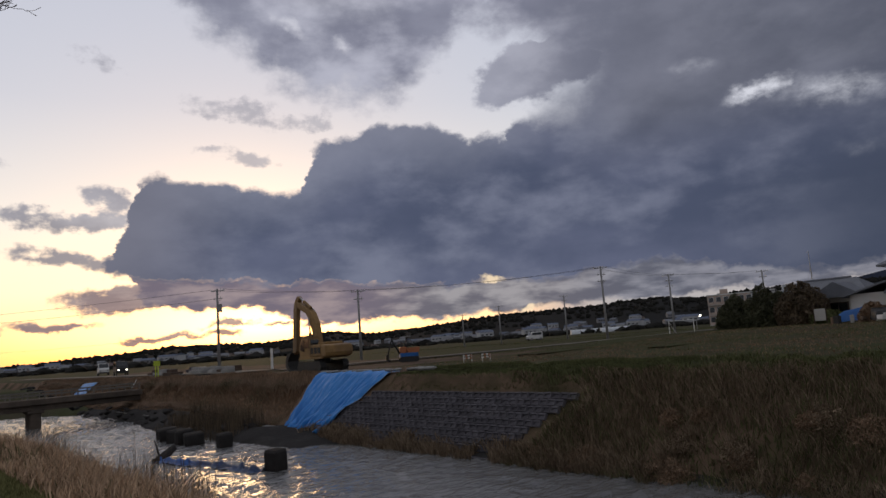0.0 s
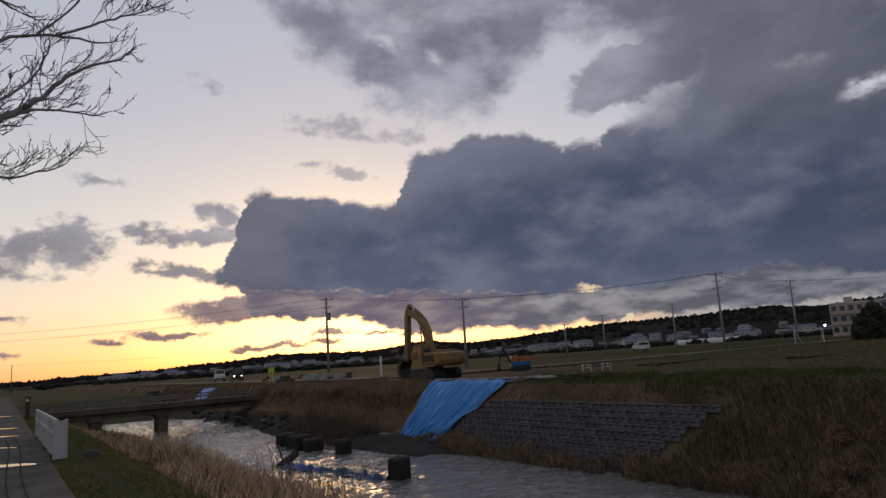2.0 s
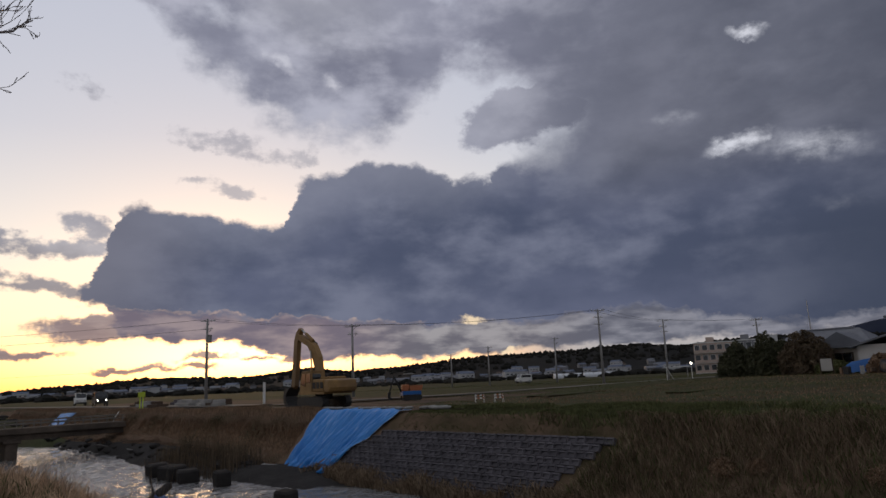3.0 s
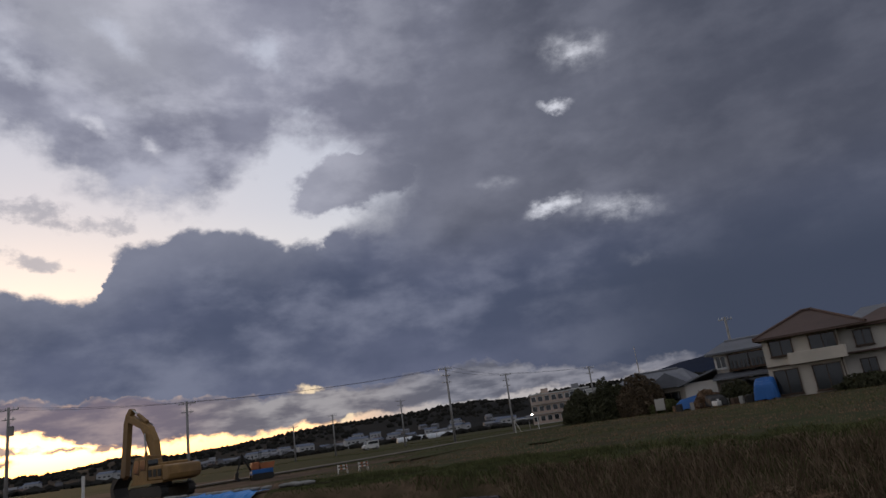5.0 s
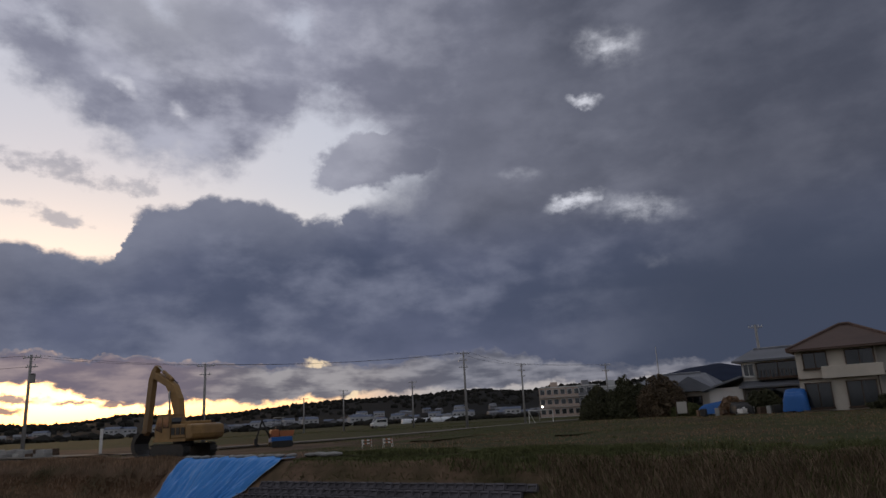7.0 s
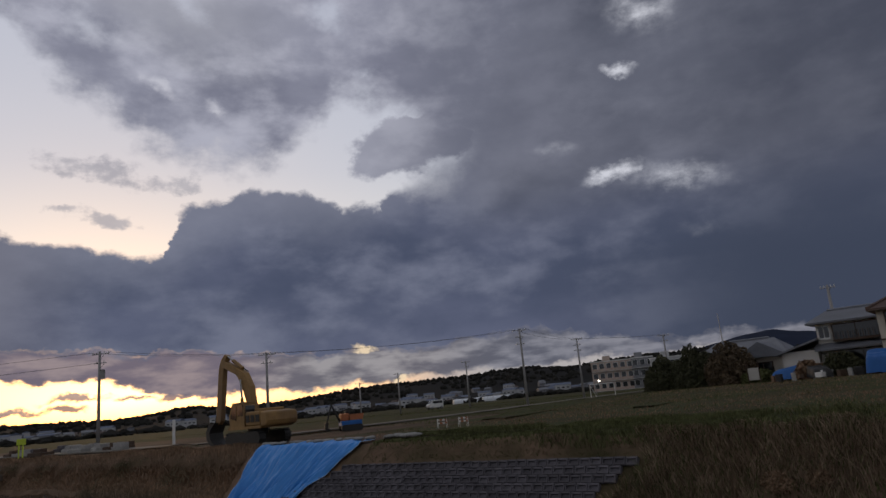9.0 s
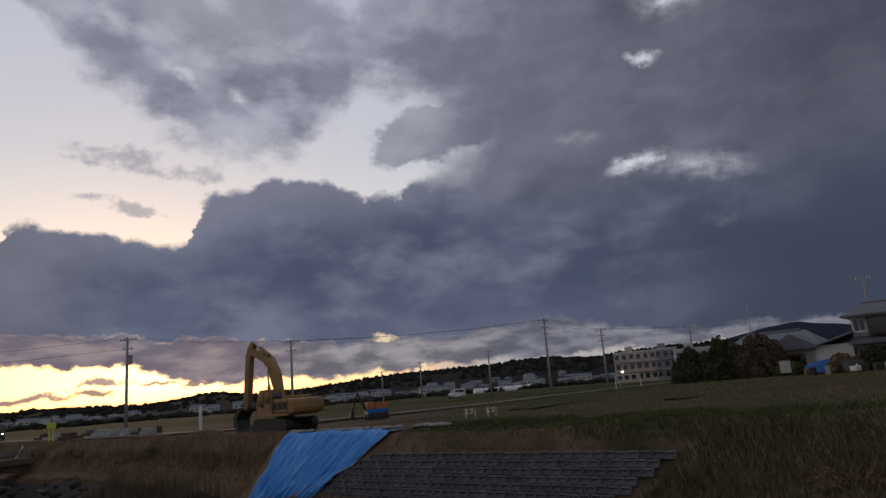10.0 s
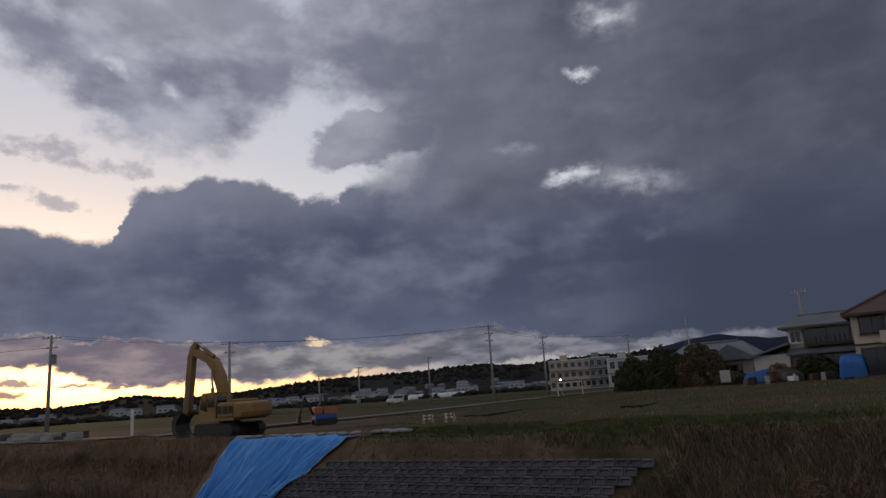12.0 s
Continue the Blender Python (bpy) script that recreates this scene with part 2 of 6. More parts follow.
# overhead and behind the walker the overcast is thinner and paler
sky = wmix(wsmooth(EL, 36, 52), sky, (0.36, 0.37, 0.42))
sky = wmix(wmath("MAXIMUM", wsmooth(AZ, 105, 130), wsmooth(AZ, -35, -60)), sky, (0.28, 0.29, 0.33))
back = wn("ShaderNodeBackground")
back.inputs[1].default_value = 1.0
wl(sky, back.inputs[0])
wout = wn("ShaderNodeOutputWorld")
wl(back.outputs[0], wout.inputs[0])

sun = new("sun", bpy.data.lights.new("sun", "SUN"))
sun.data.energy, sun.data.angle, sun.data.color = 0.28, radians(12), (1.0, 0.62, 0.30)
sun.matrix_world = look((0, 0, 0), (-math.sin(radians(SUN_AZ)), -math.cos(radians(SUN_AZ)), -math.tan(radians(6))))
sun.location = (0, 0, 60)

# ---- materials ----
def material(name, color, rough=0.8, vary=0.3, scale=3.0, bump=0.2, metal=0.0, spread=0.0, spec=0.3, second=None, clear=0.0):
    """A surface with grain at two scales; second: a colour of stains; spread: difference from piece to piece."""
    m = bpy.data.materials.new(name)
    m.use_nodes = True
    t = m.node_tree
    b = t.nodes["Principled BSDF"]
    tc = t.nodes.new("ShaderNodeTexCoord")
    n1, n2 = t.nodes.new("ShaderNodeTexNoise"), t.nodes.new("ShaderNodeTexNoise")
    n1.inputs["Scale"].default_value, n1.inputs["Detail"].default_value = scale, 6
    n2.inputs["Scale"].default_value, n2.inputs["Detail"].default_value = scale * 0.13, 4
    for n in (n1, n2):
        t.links.new(tc.outputs["Object"], n.inputs["Vector"])
    mix = t.nodes.new("ShaderNodeMix")
    mix.data_type = "RGBA"
    mix.inputs[6].default_value = (*(c * (1 - vary) for c in color), 1)
    mix.inputs[7].default_value = (*(min(1, c * (1 + vary)) for c in color), 1)
    t.links.new(n1.outputs["Fac"], mix.inputs[0])
    out = mix.outputs[2]
    big = t.nodes.new("ShaderNodeMix")
    big.data_type = "RGBA"
    big.inputs[7].default_value = (*(second or [c * 0.6 for c in color]), 1)
    step = t.nodes.new("ShaderNodeMapRange")
    step.inputs[1].default_value, step.inputs[2].default_value = 0.42, 0.68
    step.inputs[4].default_value = 0.9 if second else 0.6
    t.links.new(n2.outputs["Fac"], step.inputs[0])
    t.links.new(step.outputs[0], big.inputs[0])
    t.links.new(out, big.inputs[6])
    out = big.outputs[2]
    if spread:
        info, hsv, mr = t.nodes.new("ShaderNodeObjectInfo"), t.nodes.new("ShaderNodeHueSaturation"), t.nodes.new("ShaderNodeMapRange")
        geo, add, fr = t.nodes.new("ShaderNodeNewGeometry"), t.nodes.new("ShaderNodeMath"), t.nodes.new("ShaderNodeMath")
        fr.operation = "FRACT"
        t.links.new(info.outputs["Random"], add.inputs[0]), t.links.new(geo.outputs["Random Per Island"], add.inputs[1])
        t.links.new(add.outputs[0], fr.inputs[0])
        mr.inputs[3].default_value, mr.inputs[4].default_value = 1 - spread, 1 + spread
        t.links.new(fr.outputs[0], mr.inputs[0]), t.links.new(mr.outputs[0], hsv.inputs["Value"])
        t.links.new(out, hsv.inputs["Color"])
        out = hsv.outputs[0]
    t.links.new(out, b.inputs["Base Color"])
    b.inputs["Roughness"].default_value, b.inputs["Metallic"].default_value = rough, metal
    b.inputs["Specular IOR Level"].default_value = 0.03 if rough >= 0.85 else spec
    if clear:
        b.inputs["Coat Weight"].default_value = clear
    if bump:
        bp = t.nodes.new("ShaderNodeBump")
        bp.inputs["Strength"].default_value, bp.inputs["Distance"].default_value = bump, 0.05
        t.links.new(n1.outputs["Fac"], bp.inputs["Height"])
        t.links.new(bp.outputs[0], b.inputs["Normal"])
    return m


def lamp_material(name, color, power):
    m = bpy.data.materials.new(name)
    m.use_nodes = True
    b = m.node_tree.nodes["Principled BSDF"]
    b.inputs["Emission Color"].default_value, b.inputs["Emission Strength"].default_value = (*color, 1), power
    return m


M_GROUND = material("field_grass", (0.050, 0.054, 0.026), 0.95, 0.45, 1.2, 0.6, second=(0.058, 0.046, 0.030))
# soil and earth: colours raised to carry the orange glare over the bank
M_BANK = material("bank_soil_glare", (0.15, 0.100, 0.068), 0.95, 0.5, 2.0, 0.8, second=(0.040, 0.038, 0.018))
M_EARTH = material("worked_earth_glare", (0.105, 0.074, 0.054), 0.95, 0.4, 1.5, 0.8, second=(0.05, 0.04, 0.03))
M_PATH = material("path_concrete", (0.105, 0.102, 0.100), 0.86, 0.25, 6.0, 0.25, second=(0.055, 0.054, 0.054))
M_ROAD = material("farm_road", (0.17, 0.155, 0.135), 0.9, 0.2, 3.0, 0.2)
M_CONC = material("concrete", (0.30, 0.29, 0.27), 0.85, 0.3, 4.0, 0.4, spread=0.12)
M_BLOCK = material("revetment_concrete", (0.105, 0.098, 0.106), 0.9, 0.5, 5.0, 0.5, spread=0.2)
M_DARKST = material("dark_wet_stone", (0.040, 0.037, 0.035), 0.86, 0.4, 3.0, 0.8)
M_TARP = material("blue_tarp", (0.022, 0.19, 0.53), 0.42, 0.12, 2.0, 0.05, spec=0.5, second=(0.03, 0.22, 0.57))
M_YEL = material("excavator_yellow", (0.25, 0.145, 0.050), 0.6, 0.35, 3.0, 0.1, second=(0.13, 0.08, 0.042))
M_BLK = material("black_steel", (0.025, 0.024, 0.023), 0.6, 0.3, 5.0, 0.2)
M_STEEL = material("bare_steel", (0.35, 0.34, 0.33), 0.4, 0.2, 5.0, 0.1, metal=0.8)
M_GLASS = material("dark_glass", (0.015, 0.018, 0.02), 0.08, 0.1, 1.0, 0.0, spec=0.6)
M_POLE = material("pole_concrete", (0.27, 0.26, 0.25), 0.85, 0.15, 2.0, 0.1)
M_WIRE = material("wire", (0.03, 0.03, 0.03), 0.6, 0.1, 2.0, 0)
M_WHITE = material("white_paint", (0.62, 0.61, 0.58), 0.6, 0.12, 3.0, 0.05)
M_PLASTER = material("house_plaster", (0.50, 0.45, 0.38), 0.85, 0.08, 2.0, 0.1, second=(0.40, 0.36, 0.30))
M_PLASTER2 = material("cream_plaster", (0.52, 0.49, 0.44), 0.85, 0.08, 2.0, 0.1, second=(0.42, 0.39, 0.35))
M_ROOFB = material("brown_roof_tile", (0.082, 0.048, 0.036), 0.6, 0.2, 3.0, 0.2, spread=0.12)
M_ROOFG = material("grey_roof_tile", (0.14, 0.145, 0.16), 0.5, 0.2, 3.0, 0.2, spread=0.12)
M_WOOD = material("dark_wood", (0.07, 0.045, 0.03), 0.75, 0.3, 4.0, 0.2)
M_BARK = material("bark", (0.30, 0.27, 0.26), 0.9, 0.3, 12.0, 0.5)
M_DRY = material("dry_grass", (0.45, 0.31, 0.20), 0.9, 0.3, 6.0, 0, spread=0.45)
# dry grass again, with the far bank's shade put into its colour
M_DRYSHADE = material("shaded_dry_grass", (0.205, 0.150, 0.100), 0.9, 0.3, 6.0, 0, spread=0.5)
M_VERGE = material("verge_grass", (0.165, 0.158, 0.066), 0.9, 0.3, 6.0, 0, spread=0.4)
M_REED = material("dark_reed", (0.12, 0.09, 0.06), 0.9, 0.3, 6.0, 0, spread=0.35)
M_GRASS = material("green_grass", (0.100, 0.106, 0.046), 0.9, 0.3, 6.0, 0, spread=0.4)
M_LEAF = material("bush_leaf", (0.058, 0.058, 0.028), 0.8, 0.3, 4.0, 0, spread=0.5)
# brown leaf and grass, its colour also raised for the low sun's glare
M_LEAFB = material("autumn_leaf", (0.22, 0.14, 0.085), 0.8, 0.3, 4.0, 0, spread=0.4)
M_HEDGE = material("browned_leaf", (0.105, 0.075, 0.045), 0.8, 0.3, 4.0, 0, spread=0.5)
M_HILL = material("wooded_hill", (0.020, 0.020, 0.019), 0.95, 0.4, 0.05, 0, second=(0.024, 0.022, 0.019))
# the blue haze of distance is put into the mountain's colour
M_FAR = material("haze_blue_ridge", (0.020, 0.026, 0.044), 0.95, 0.2, 0.02, 0)
M_ORANGE = material("orange_paint", (0.34, 0.12, 0.05), 0.55, 0.15, 4.0, 0.05)
M_BLUE = material("blue_paint", (0.018, 0.10, 0.31), 0.45, 0.15, 3.0, 0.05)
M_LIME = material("lime_plastic", (0.45, 0.55, 0.05), 0.6, 0.1, 3.0, 0)
M_LAMP = lamp_material("lit_lamp", (1.0, 0.93, 0.78), 6.0)
M_PINK = material("pale_render", (0.46, 0.36, 0.30), 0.85, 0.08, 0.5, 0.05)

M_WATER = bpy.data.materials.new("river_water")
M_WATER.use_nodes = True
_t = M_WATER.node_tree
_b = _t.nodes["Principled BSDF"]
_b.inputs["Base Color"].default_value = (0.135, 0.132, 0.128, 1)
_b.inputs["Roughness"].default_value = 0.05
_b.inputs["IOR"].default_value = 1.45
_c = _t.nodes.new("ShaderNodeTexCoord")
_h = None
for _sc, _st, _off in ((2.2, 1.0, (0.8, 1.7, 1)), (5.0, 1.0, (0.8, 1.7, 1))):
    _m, _n, _p = _t.nodes.new("ShaderNodeMapping"), _t.nodes.new("ShaderNodeTexNoise"), _t.nodes.new("ShaderNodeBump")
    _m.inputs["Scale"].default_value = _off
    _n.inputs["Scale"].default_value, _n.inputs["Detail"].default_value = _sc, 4
    _p.inputs["Strength"].default_value, _p.inputs["Distance"].default_value = _st, 0.25 / _sc
    _t.links.new(_c.outputs["Object"], _m.inputs[0]), _t.links.new(_m.outputs[0], _n.inputs[0]), _t.links.new(_n.outputs["Fac"], _p.inputs["Height"])
    if _h:
        _t.links.new(_h.outputs[0], _p.inputs["Normal"])
    _h = _p
_t.links.new(_h.outputs[0], _b.inputs["Normal"])


# ---- mesh helpers ----
def mesh_object(name, verts, faces, mat, parent=None, label="", smooth=False):
    me = bpy.data.meshes.new(name)
    me.from_pydata([tuple(v) for v in verts], [], [tuple(f) for f in faces])
    me.update()
    if smooth:
        me.polygons.foreach_set("use_smooth", [True] * len(me.polygons))
    if mat:
        me.materials.append(mat)
    ob = new(name, me)
    if parent:
        ob.parent = parent
    return tagged(ob, label)


def part(name, bm, mat, parent=None, label="", smooth=False):
    me = bpy.data.meshes.new(name)
    bmesh.ops.recalc_face_normals(bm, faces=bm.faces)
    bm.to_mesh(me)
    bm.free()
    if smooth:
        me.polygons.foreach_set("use_smooth", [True] * len(me.polygons))
    me.materials.append(mat)
    ob = new(name, me)
    if parent:
        ob.parent = parent
    return tagged(ob, label)


def box(bm, size, at=(0, 0, 0), turn=(0, 0, 0), bevel=0.0):
    """A box with its centre at a place, its edges bevelled."""
    g = bmesh.ops.create_cube(bm, size=1, matrix=pose(*at, *turn) @ Matrix.Diagonal((*size, 1)))
    if bevel:
        es = list({e for v in g["verts"] for e in v.link_edges})
        bmesh.ops.bevel(bm, geom=es, offset=bevel, segments=1, affect="EDGES")
    return bm


def rod(bm, a, b, r0, r1=None, sides=8):
    """A tapered rod from a to b."""
    a, b = Vector(a), Vector(b)
    d = b - a
    m = Matrix.Translation((a + b) / 2) @ d.to_track_quat("Z", "Y").to_matrix().to_4x4()
    bmesh.ops.create_cone(bm, cap_ends=True, segments=sides, radius1=r0, radius2=r0 if r1 is None else r1, depth=d.length, matrix=m)
    return bm


def slab(bm, outline, width, m=Matrix()):
    """An outline in the y-z plane, drawn out across x to a width."""
    n = len(outline)
    a = [bm.verts.new(m @ Vector((-width / 2, y, z))) for y, z in outline]
    b = [bm.verts.new(m @ Vector((width / 2, y, z))) for y, z in outline]
    bm.faces.new(a), bm.faces.new(b[::-1])
    for i in range(n):
        bm.faces.new((a[i], b[i], b[(i + 1) % n], a[(i + 1) % n]))
    return bm


def thing(name, at=(0, 0, 0), turn=0.0, label="", category="", group=""):
    ob = new(name)
    ob.matrix_world = pose(*at, 0, 0, turn)
    return tagged(ob, label, category, group)


def B():
    return bmesh.new()


def blades(name, spots, heights, width, lean, mat, label, category, kind="stuff", seed=1):
    """Many bent blades, each of two quads and a tip, standing on the given spots."""
    rng = np.random.default_rng(seed)
    spots, n = np.asarray(spots, float), len(spots)
    h = np.asarray(heights, float)[:, None] * np.ones((n, 1))
    a, l = rng.uniform(0, 2 * np.pi, n), rng.uniform(0.2, 1, n) * lean
    side = np.stack([np.cos(a), np.sin(a), 0 * a], 1) * width * rng.uniform(0.6, 1.4, (n, 1))
    b = rng.uniform(0, 2 * np.pi, n)
    tip = np.stack([np.cos(b) * l, np.sin(b) * l, 0 * b], 1) * h
    up = np.array([0, 0, 1.0])
    v = np.stack([spots - side, spots + side, spots + tip * 0.35 + up * h * 0.6 - side * 0.7, spots + tip * 0.35 + up * h * 0.6 + side * 0.7, spots + tip + up * h * (1 - 0.25 * l[:, None])], 1).reshape(-1, 3)
    k = np.arange(n)[:, None] * 5
    tri = np.concatenate([k + [[0, 1, 3]], k + [[0, 3, 2]], k + [[2, 3, 4]]], 1).reshape(-1, 3)
    me = bpy.data.meshes.new(name)
    me.vertices.add(len(v)), me.loops.add(len(tri) * 3), me.polygons.add(len(tri))
    me.vertices.foreach_set("co", v.ravel())
    me.loops.foreach_set("vertex_index", tri.ravel())
    me.polygons.foreach_set("loop_start", np.arange(0, len(tri) * 3, 3))
    me.update(calc_edges=True)
    me.materials.append(mat)
    return tagged(new(name, me), label, category, kind=kind)


# ---- the land ----
WATER = -3.15
PROFILE = ((-4000, 0.3), (-14, 0.3), (-7, 0.45), (-3.5, 0.30), (-1.25, -0.03), (1.2, -0.03), (2.6, -0.12), (4.0, -0.7), (8.3, -3.05), (9.6, -4.0), (18.7, -4.0), (20.0, -3.25), (20.5, -3.0), (23.0, 0.10), (24.6, 0.32), (4200, 0.36))


def lie(x):
    """The height of the land across the river."""
    return float(np.interp(x, [p[0] for p in PROFILE], [p[1] for p in PROFILE]))


def land(x, y):
    """The height of the ground at a place, with its unevenness and the spits of the far shore."""
    wider = max(0.0, min(3.3, (y - 34) * 0.12)) * max(0.0, min(1.0, (x - 1.8) / 2.0)) if x < 11 else 0.0
    z = lie(x + wider)
    soft = 1.0 if (3.2 < x < 23.4 or -9 < x < -2) else (0.35 if 25 < x < 400 else 0.0)
    z += soft * (0.16 * noise.noise((x * 0.5, y * 0.5, 1)) + 0.22 * noise.noise((x * 0.13, y * 0.13, 5)))
    if 1.2 < x < 19 and y > 82:
        z = max(z, min(-0.6, -4.2 + (y - 82) * 0.14) + 0.25 * noise.noise((x * 0.3, y * 0.2, 2)))
    if x > 40 and y < 48:
        rise = min(1.0, (x - 40) / 18) * min(1.0, (48 - y) / 8) * max(0.0, min(1.0, (125 - x) / 30))
        z += 0.42 * rise
    if x > 11 and x < 21:
        z += 0.92 * math.exp(-(((x - 18.2) / 1.5) ** 2)) * min(1.0, max(0.0, (y - 29) / 5)) * min(1.0, max(0.0, (62 - y) / 8))
        z += 1.0 * math.exp(-(((x - 20.0) / 2.0) ** 2)) * math.exp(-(((y - 62) / 18) ** 2))
        z += 0.25 * math.exp(-(((x - 19.0) / 1.4) ** 2)) * math.exp(-(((y - 38) / 5) ** 2))
        z += 1.0 * math.exp(-(((x - 19.0) / 2.6) ** 2)) * math.exp(-(((y - 92) / 12) ** 2))
    return z


def steps(*runs):
    out = []
    for a, b, n in runs:
        out += list(np.linspace(a, b, n, endpoint=False))
    return out + [runs[-1][1]]


xs = steps((-4200, -60, 8), (-60, -14, 6), (-14, -1.25, 16), (-1.25, 1.2, 3), (1.2, 26, 68), (26, 80, 20), (80, 400, 12), (400, 4400, 8))
ys = steps((-4200, -60, 8), (-60, 0, 12), (0, 60, 90), (60, 130, 50), (130, 400, 20), (400, 4600, 8))
V = [(x, y, land(x, y)) for y in ys for x in xs]
W = len(xs)
F = [(j * W + i, j * W + i + 1, (j + 1) * W + i + 1, (j + 1) * W + i) for j in range(len(ys) - 1) for i in range(W - 1)]
ground = mesh_object("ground", V, F, M_GROUND, smooth=True)
tagged(ground, "dark river banks and wide green-brown fields", "ground", kind="structure")
for m in (M_BANK, M_EARTH, M_DARKST):
    ground.data.materials.append(m)
for p in ground.data.polygons:
    c = p.center
    if 9.0 < c.x < 20.5 and c.y < 82:
        p.material_index = 3
    elif 2.6 < c.x < 23.2 and (c.y < 82 or c.x > 20) or -20 < c.x < -1.4 and c.y > 200:
        p.material_index = 1
    elif 23.2 <= c.x < 44 and 38 < c.y < 130 or 23.2 <= c.x < 26 and 28 < c.y <= 38:
        p.material_index = 2
wx = list(np.linspace(9, 22, 84))
wy = steps((-400, 0, 10), (0, 60, 420), (60, 140, 190), (140, 900, 30))


def ripple(x, y):
    """Short choppy waves, running down the river and across."""
    if y > 140 or y < 0:
        return 0.0
    return 0.07 * noise.noise((x * 0.7, y * 1.6, 3)) + 0.07 * noise.noise((x * 1.4 + 5, y * 3.4, 8))


V = [(x, y, WATER + ripple(x, y)) for y in wy for x in wx]
F = [(j * 84 + i, j * 84 + i + 1, j * 84 + i + 85, j * 84 + i + 84) for j in range(len(wy) - 1) for i in range(83)]
water = mesh_object("water", V, F, M_WATER, smooth=True)
tagged(water, "rippled grey river reflecting the evening sky", "river", kind="structure")

# The path: one worn strip with a slight camber
px = (-1.14, -1.10, -0.6, -0.1, 0.5, 1.10, 1.15)
V, F = [], []
for j in range(101):
    y = -40 + 2 * j
    for i, x in enumerate(px):
        V.append((x + (0.05 * noise.noise((y * 0.4, i, 2)) if i in (0, 1, 5, 6) else 0), y, -0.1 if i in (0, 6) else 0.005 + 0.012 * noise.noise((x, y * 0.25, 6))))
F = [(j * 7 + i, j * 7 + i + 1, j * 7 + i + 8, j * 7 + i + 7) for j in range(100) for i in range(6)]
path = mesh_object("pavement", V, F, M_PATH, smooth=True)
tagged(path, "dark worn riverside path with wet patches", "path", kind="structure")


# ---- the distance ----
HILL_AZ = (-60, -20, -4, 2, 6, 10, 14, 19, 23, 26.5, 28.5, 31, 33, 35, 37, 40, 43, 46, 50, 55, 58.5, 61.5, 64, 67, 72, 78, 90, 120)
HILL_EL = (0.15, 0.15, 0.10, 0.15, 0.32, 0.42, 0.66, 0.98, 0.93, 0.83, 1.0, 1.35, 1.2, 0.88, 1.08, 1.25, 1.5, 1.72, 1.72, 1.9, 2.12, 1.72, 1.95, 2.05, 2.1, 1.5, 1.0, 0.7)


def crest(az):
    return float(np.interp(az, HILL_AZ, HILL_EL)) + 0.10 * noise.noise((az * 0.35, 2, 0)) + 0.05 * noise.noise((az * 1.3, 7, 0))


def hill_height(az, r):
    """Height of the town's hills at a bearing and a distance."""
    k = min(1.0, max(0.0, (r - 800) / 1100))
    k = k * k * (3 - 2 * k)
    back = 1.0 if r < 2000 else max(0.0, 1 - (r - 2000) / 900)
    return 0.2 + (1.4 + 1900 * math.tan(radians(crest(az)))) * k * back * (1 + 0.10 * (1 - k) * noise.noise((az * 0.2, r * 0.005, 3)))


def polar(az, r, z=0.0):
    return (r * math.sin(radians(az)), r * math.cos(radians(az)), z)


def spread_hill(name, azs, rs, height, mat, label, category):
    V = [polar(a, r, height(a, r)) for r in rs for a in azs]
    n = len(azs)
    F = [(j * n + i, j * n + i + 1, (j + 1) * n + i + 1, (j + 1) * n + i) for j in range(len(rs) - 1) for i in range(n - 1)]
    return tagged(mesh_object(name, V, F, mat, smooth=True), label, category, kind="structure")


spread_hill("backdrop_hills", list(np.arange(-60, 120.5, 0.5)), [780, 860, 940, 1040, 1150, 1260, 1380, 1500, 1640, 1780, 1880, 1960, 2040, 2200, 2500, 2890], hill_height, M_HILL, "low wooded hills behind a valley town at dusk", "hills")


def ridge_height(a, r):
    e = float(np.interp(a, (60, 66, 70, 72.8, 75.4, 77.3, 79, 81, 84, 95, 130), (0.2, 0.9, 1.8, 2.55, 3.0, 3.2, 2.9, 2.6, 2.5, 2.4, 1.5))) + 0.12 * noise.noise((a * 0.5, 1, 4)) + 0.05 * noise.noise((a * 2, 1, 4))
    return 3000 * math.tan(radians(e)) * max(0.0, 1 - abs(r - 3000) / 700) - 2


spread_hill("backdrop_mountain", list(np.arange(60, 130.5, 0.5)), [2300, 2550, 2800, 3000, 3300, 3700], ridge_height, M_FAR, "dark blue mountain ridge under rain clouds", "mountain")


def clump_verts(seed, sub=1):
    bm = B()
    bmesh.ops.create_icosphere(bm, subdivisions=sub, radius=1)
    for v in bm.verts:
        v.co *= 0.75 + 0.5 * noise.noise((v.co.x * 1.6 + seed * 7, v.co.y * 1.6, v.co.z * 1.6)) + 0.15
    bm.verts.index_update()
    out = np.array([v.co[:] for v in bm.verts]), np.array([[v.index for v in f.verts] for f in bm.faces])
    bm.free()
    return out


def clumps(name, places, mat, label, category, kind="stuff", parent=None):
    """Uneven leafy heaps joined into one mesh; places: x, y, z, radius, height."""
    base = [clump_verts(s) for s in range(5)]
    V, F, k = [], [], 0
    for i, (x, y, z, r, h) in enumerate(places):
        v, f = base[i % 5]
        c, s = math.cos(i * 1.7), math.sin(i * 1.7)
        V.append(np.stack([x + r * (c * v[:, 0] - s * v[:, 1]), y + r * (s * v[:, 0] + c * v[:, 1]), z + h * v[:, 2]], 1))
        F.append(f + k)
        k += len(v)
    ob = mesh_object(name, np.concatenate(V), np.concatenate(F).tolist(), mat, parent)
    return tagged(ob, label, category, kind=kind)


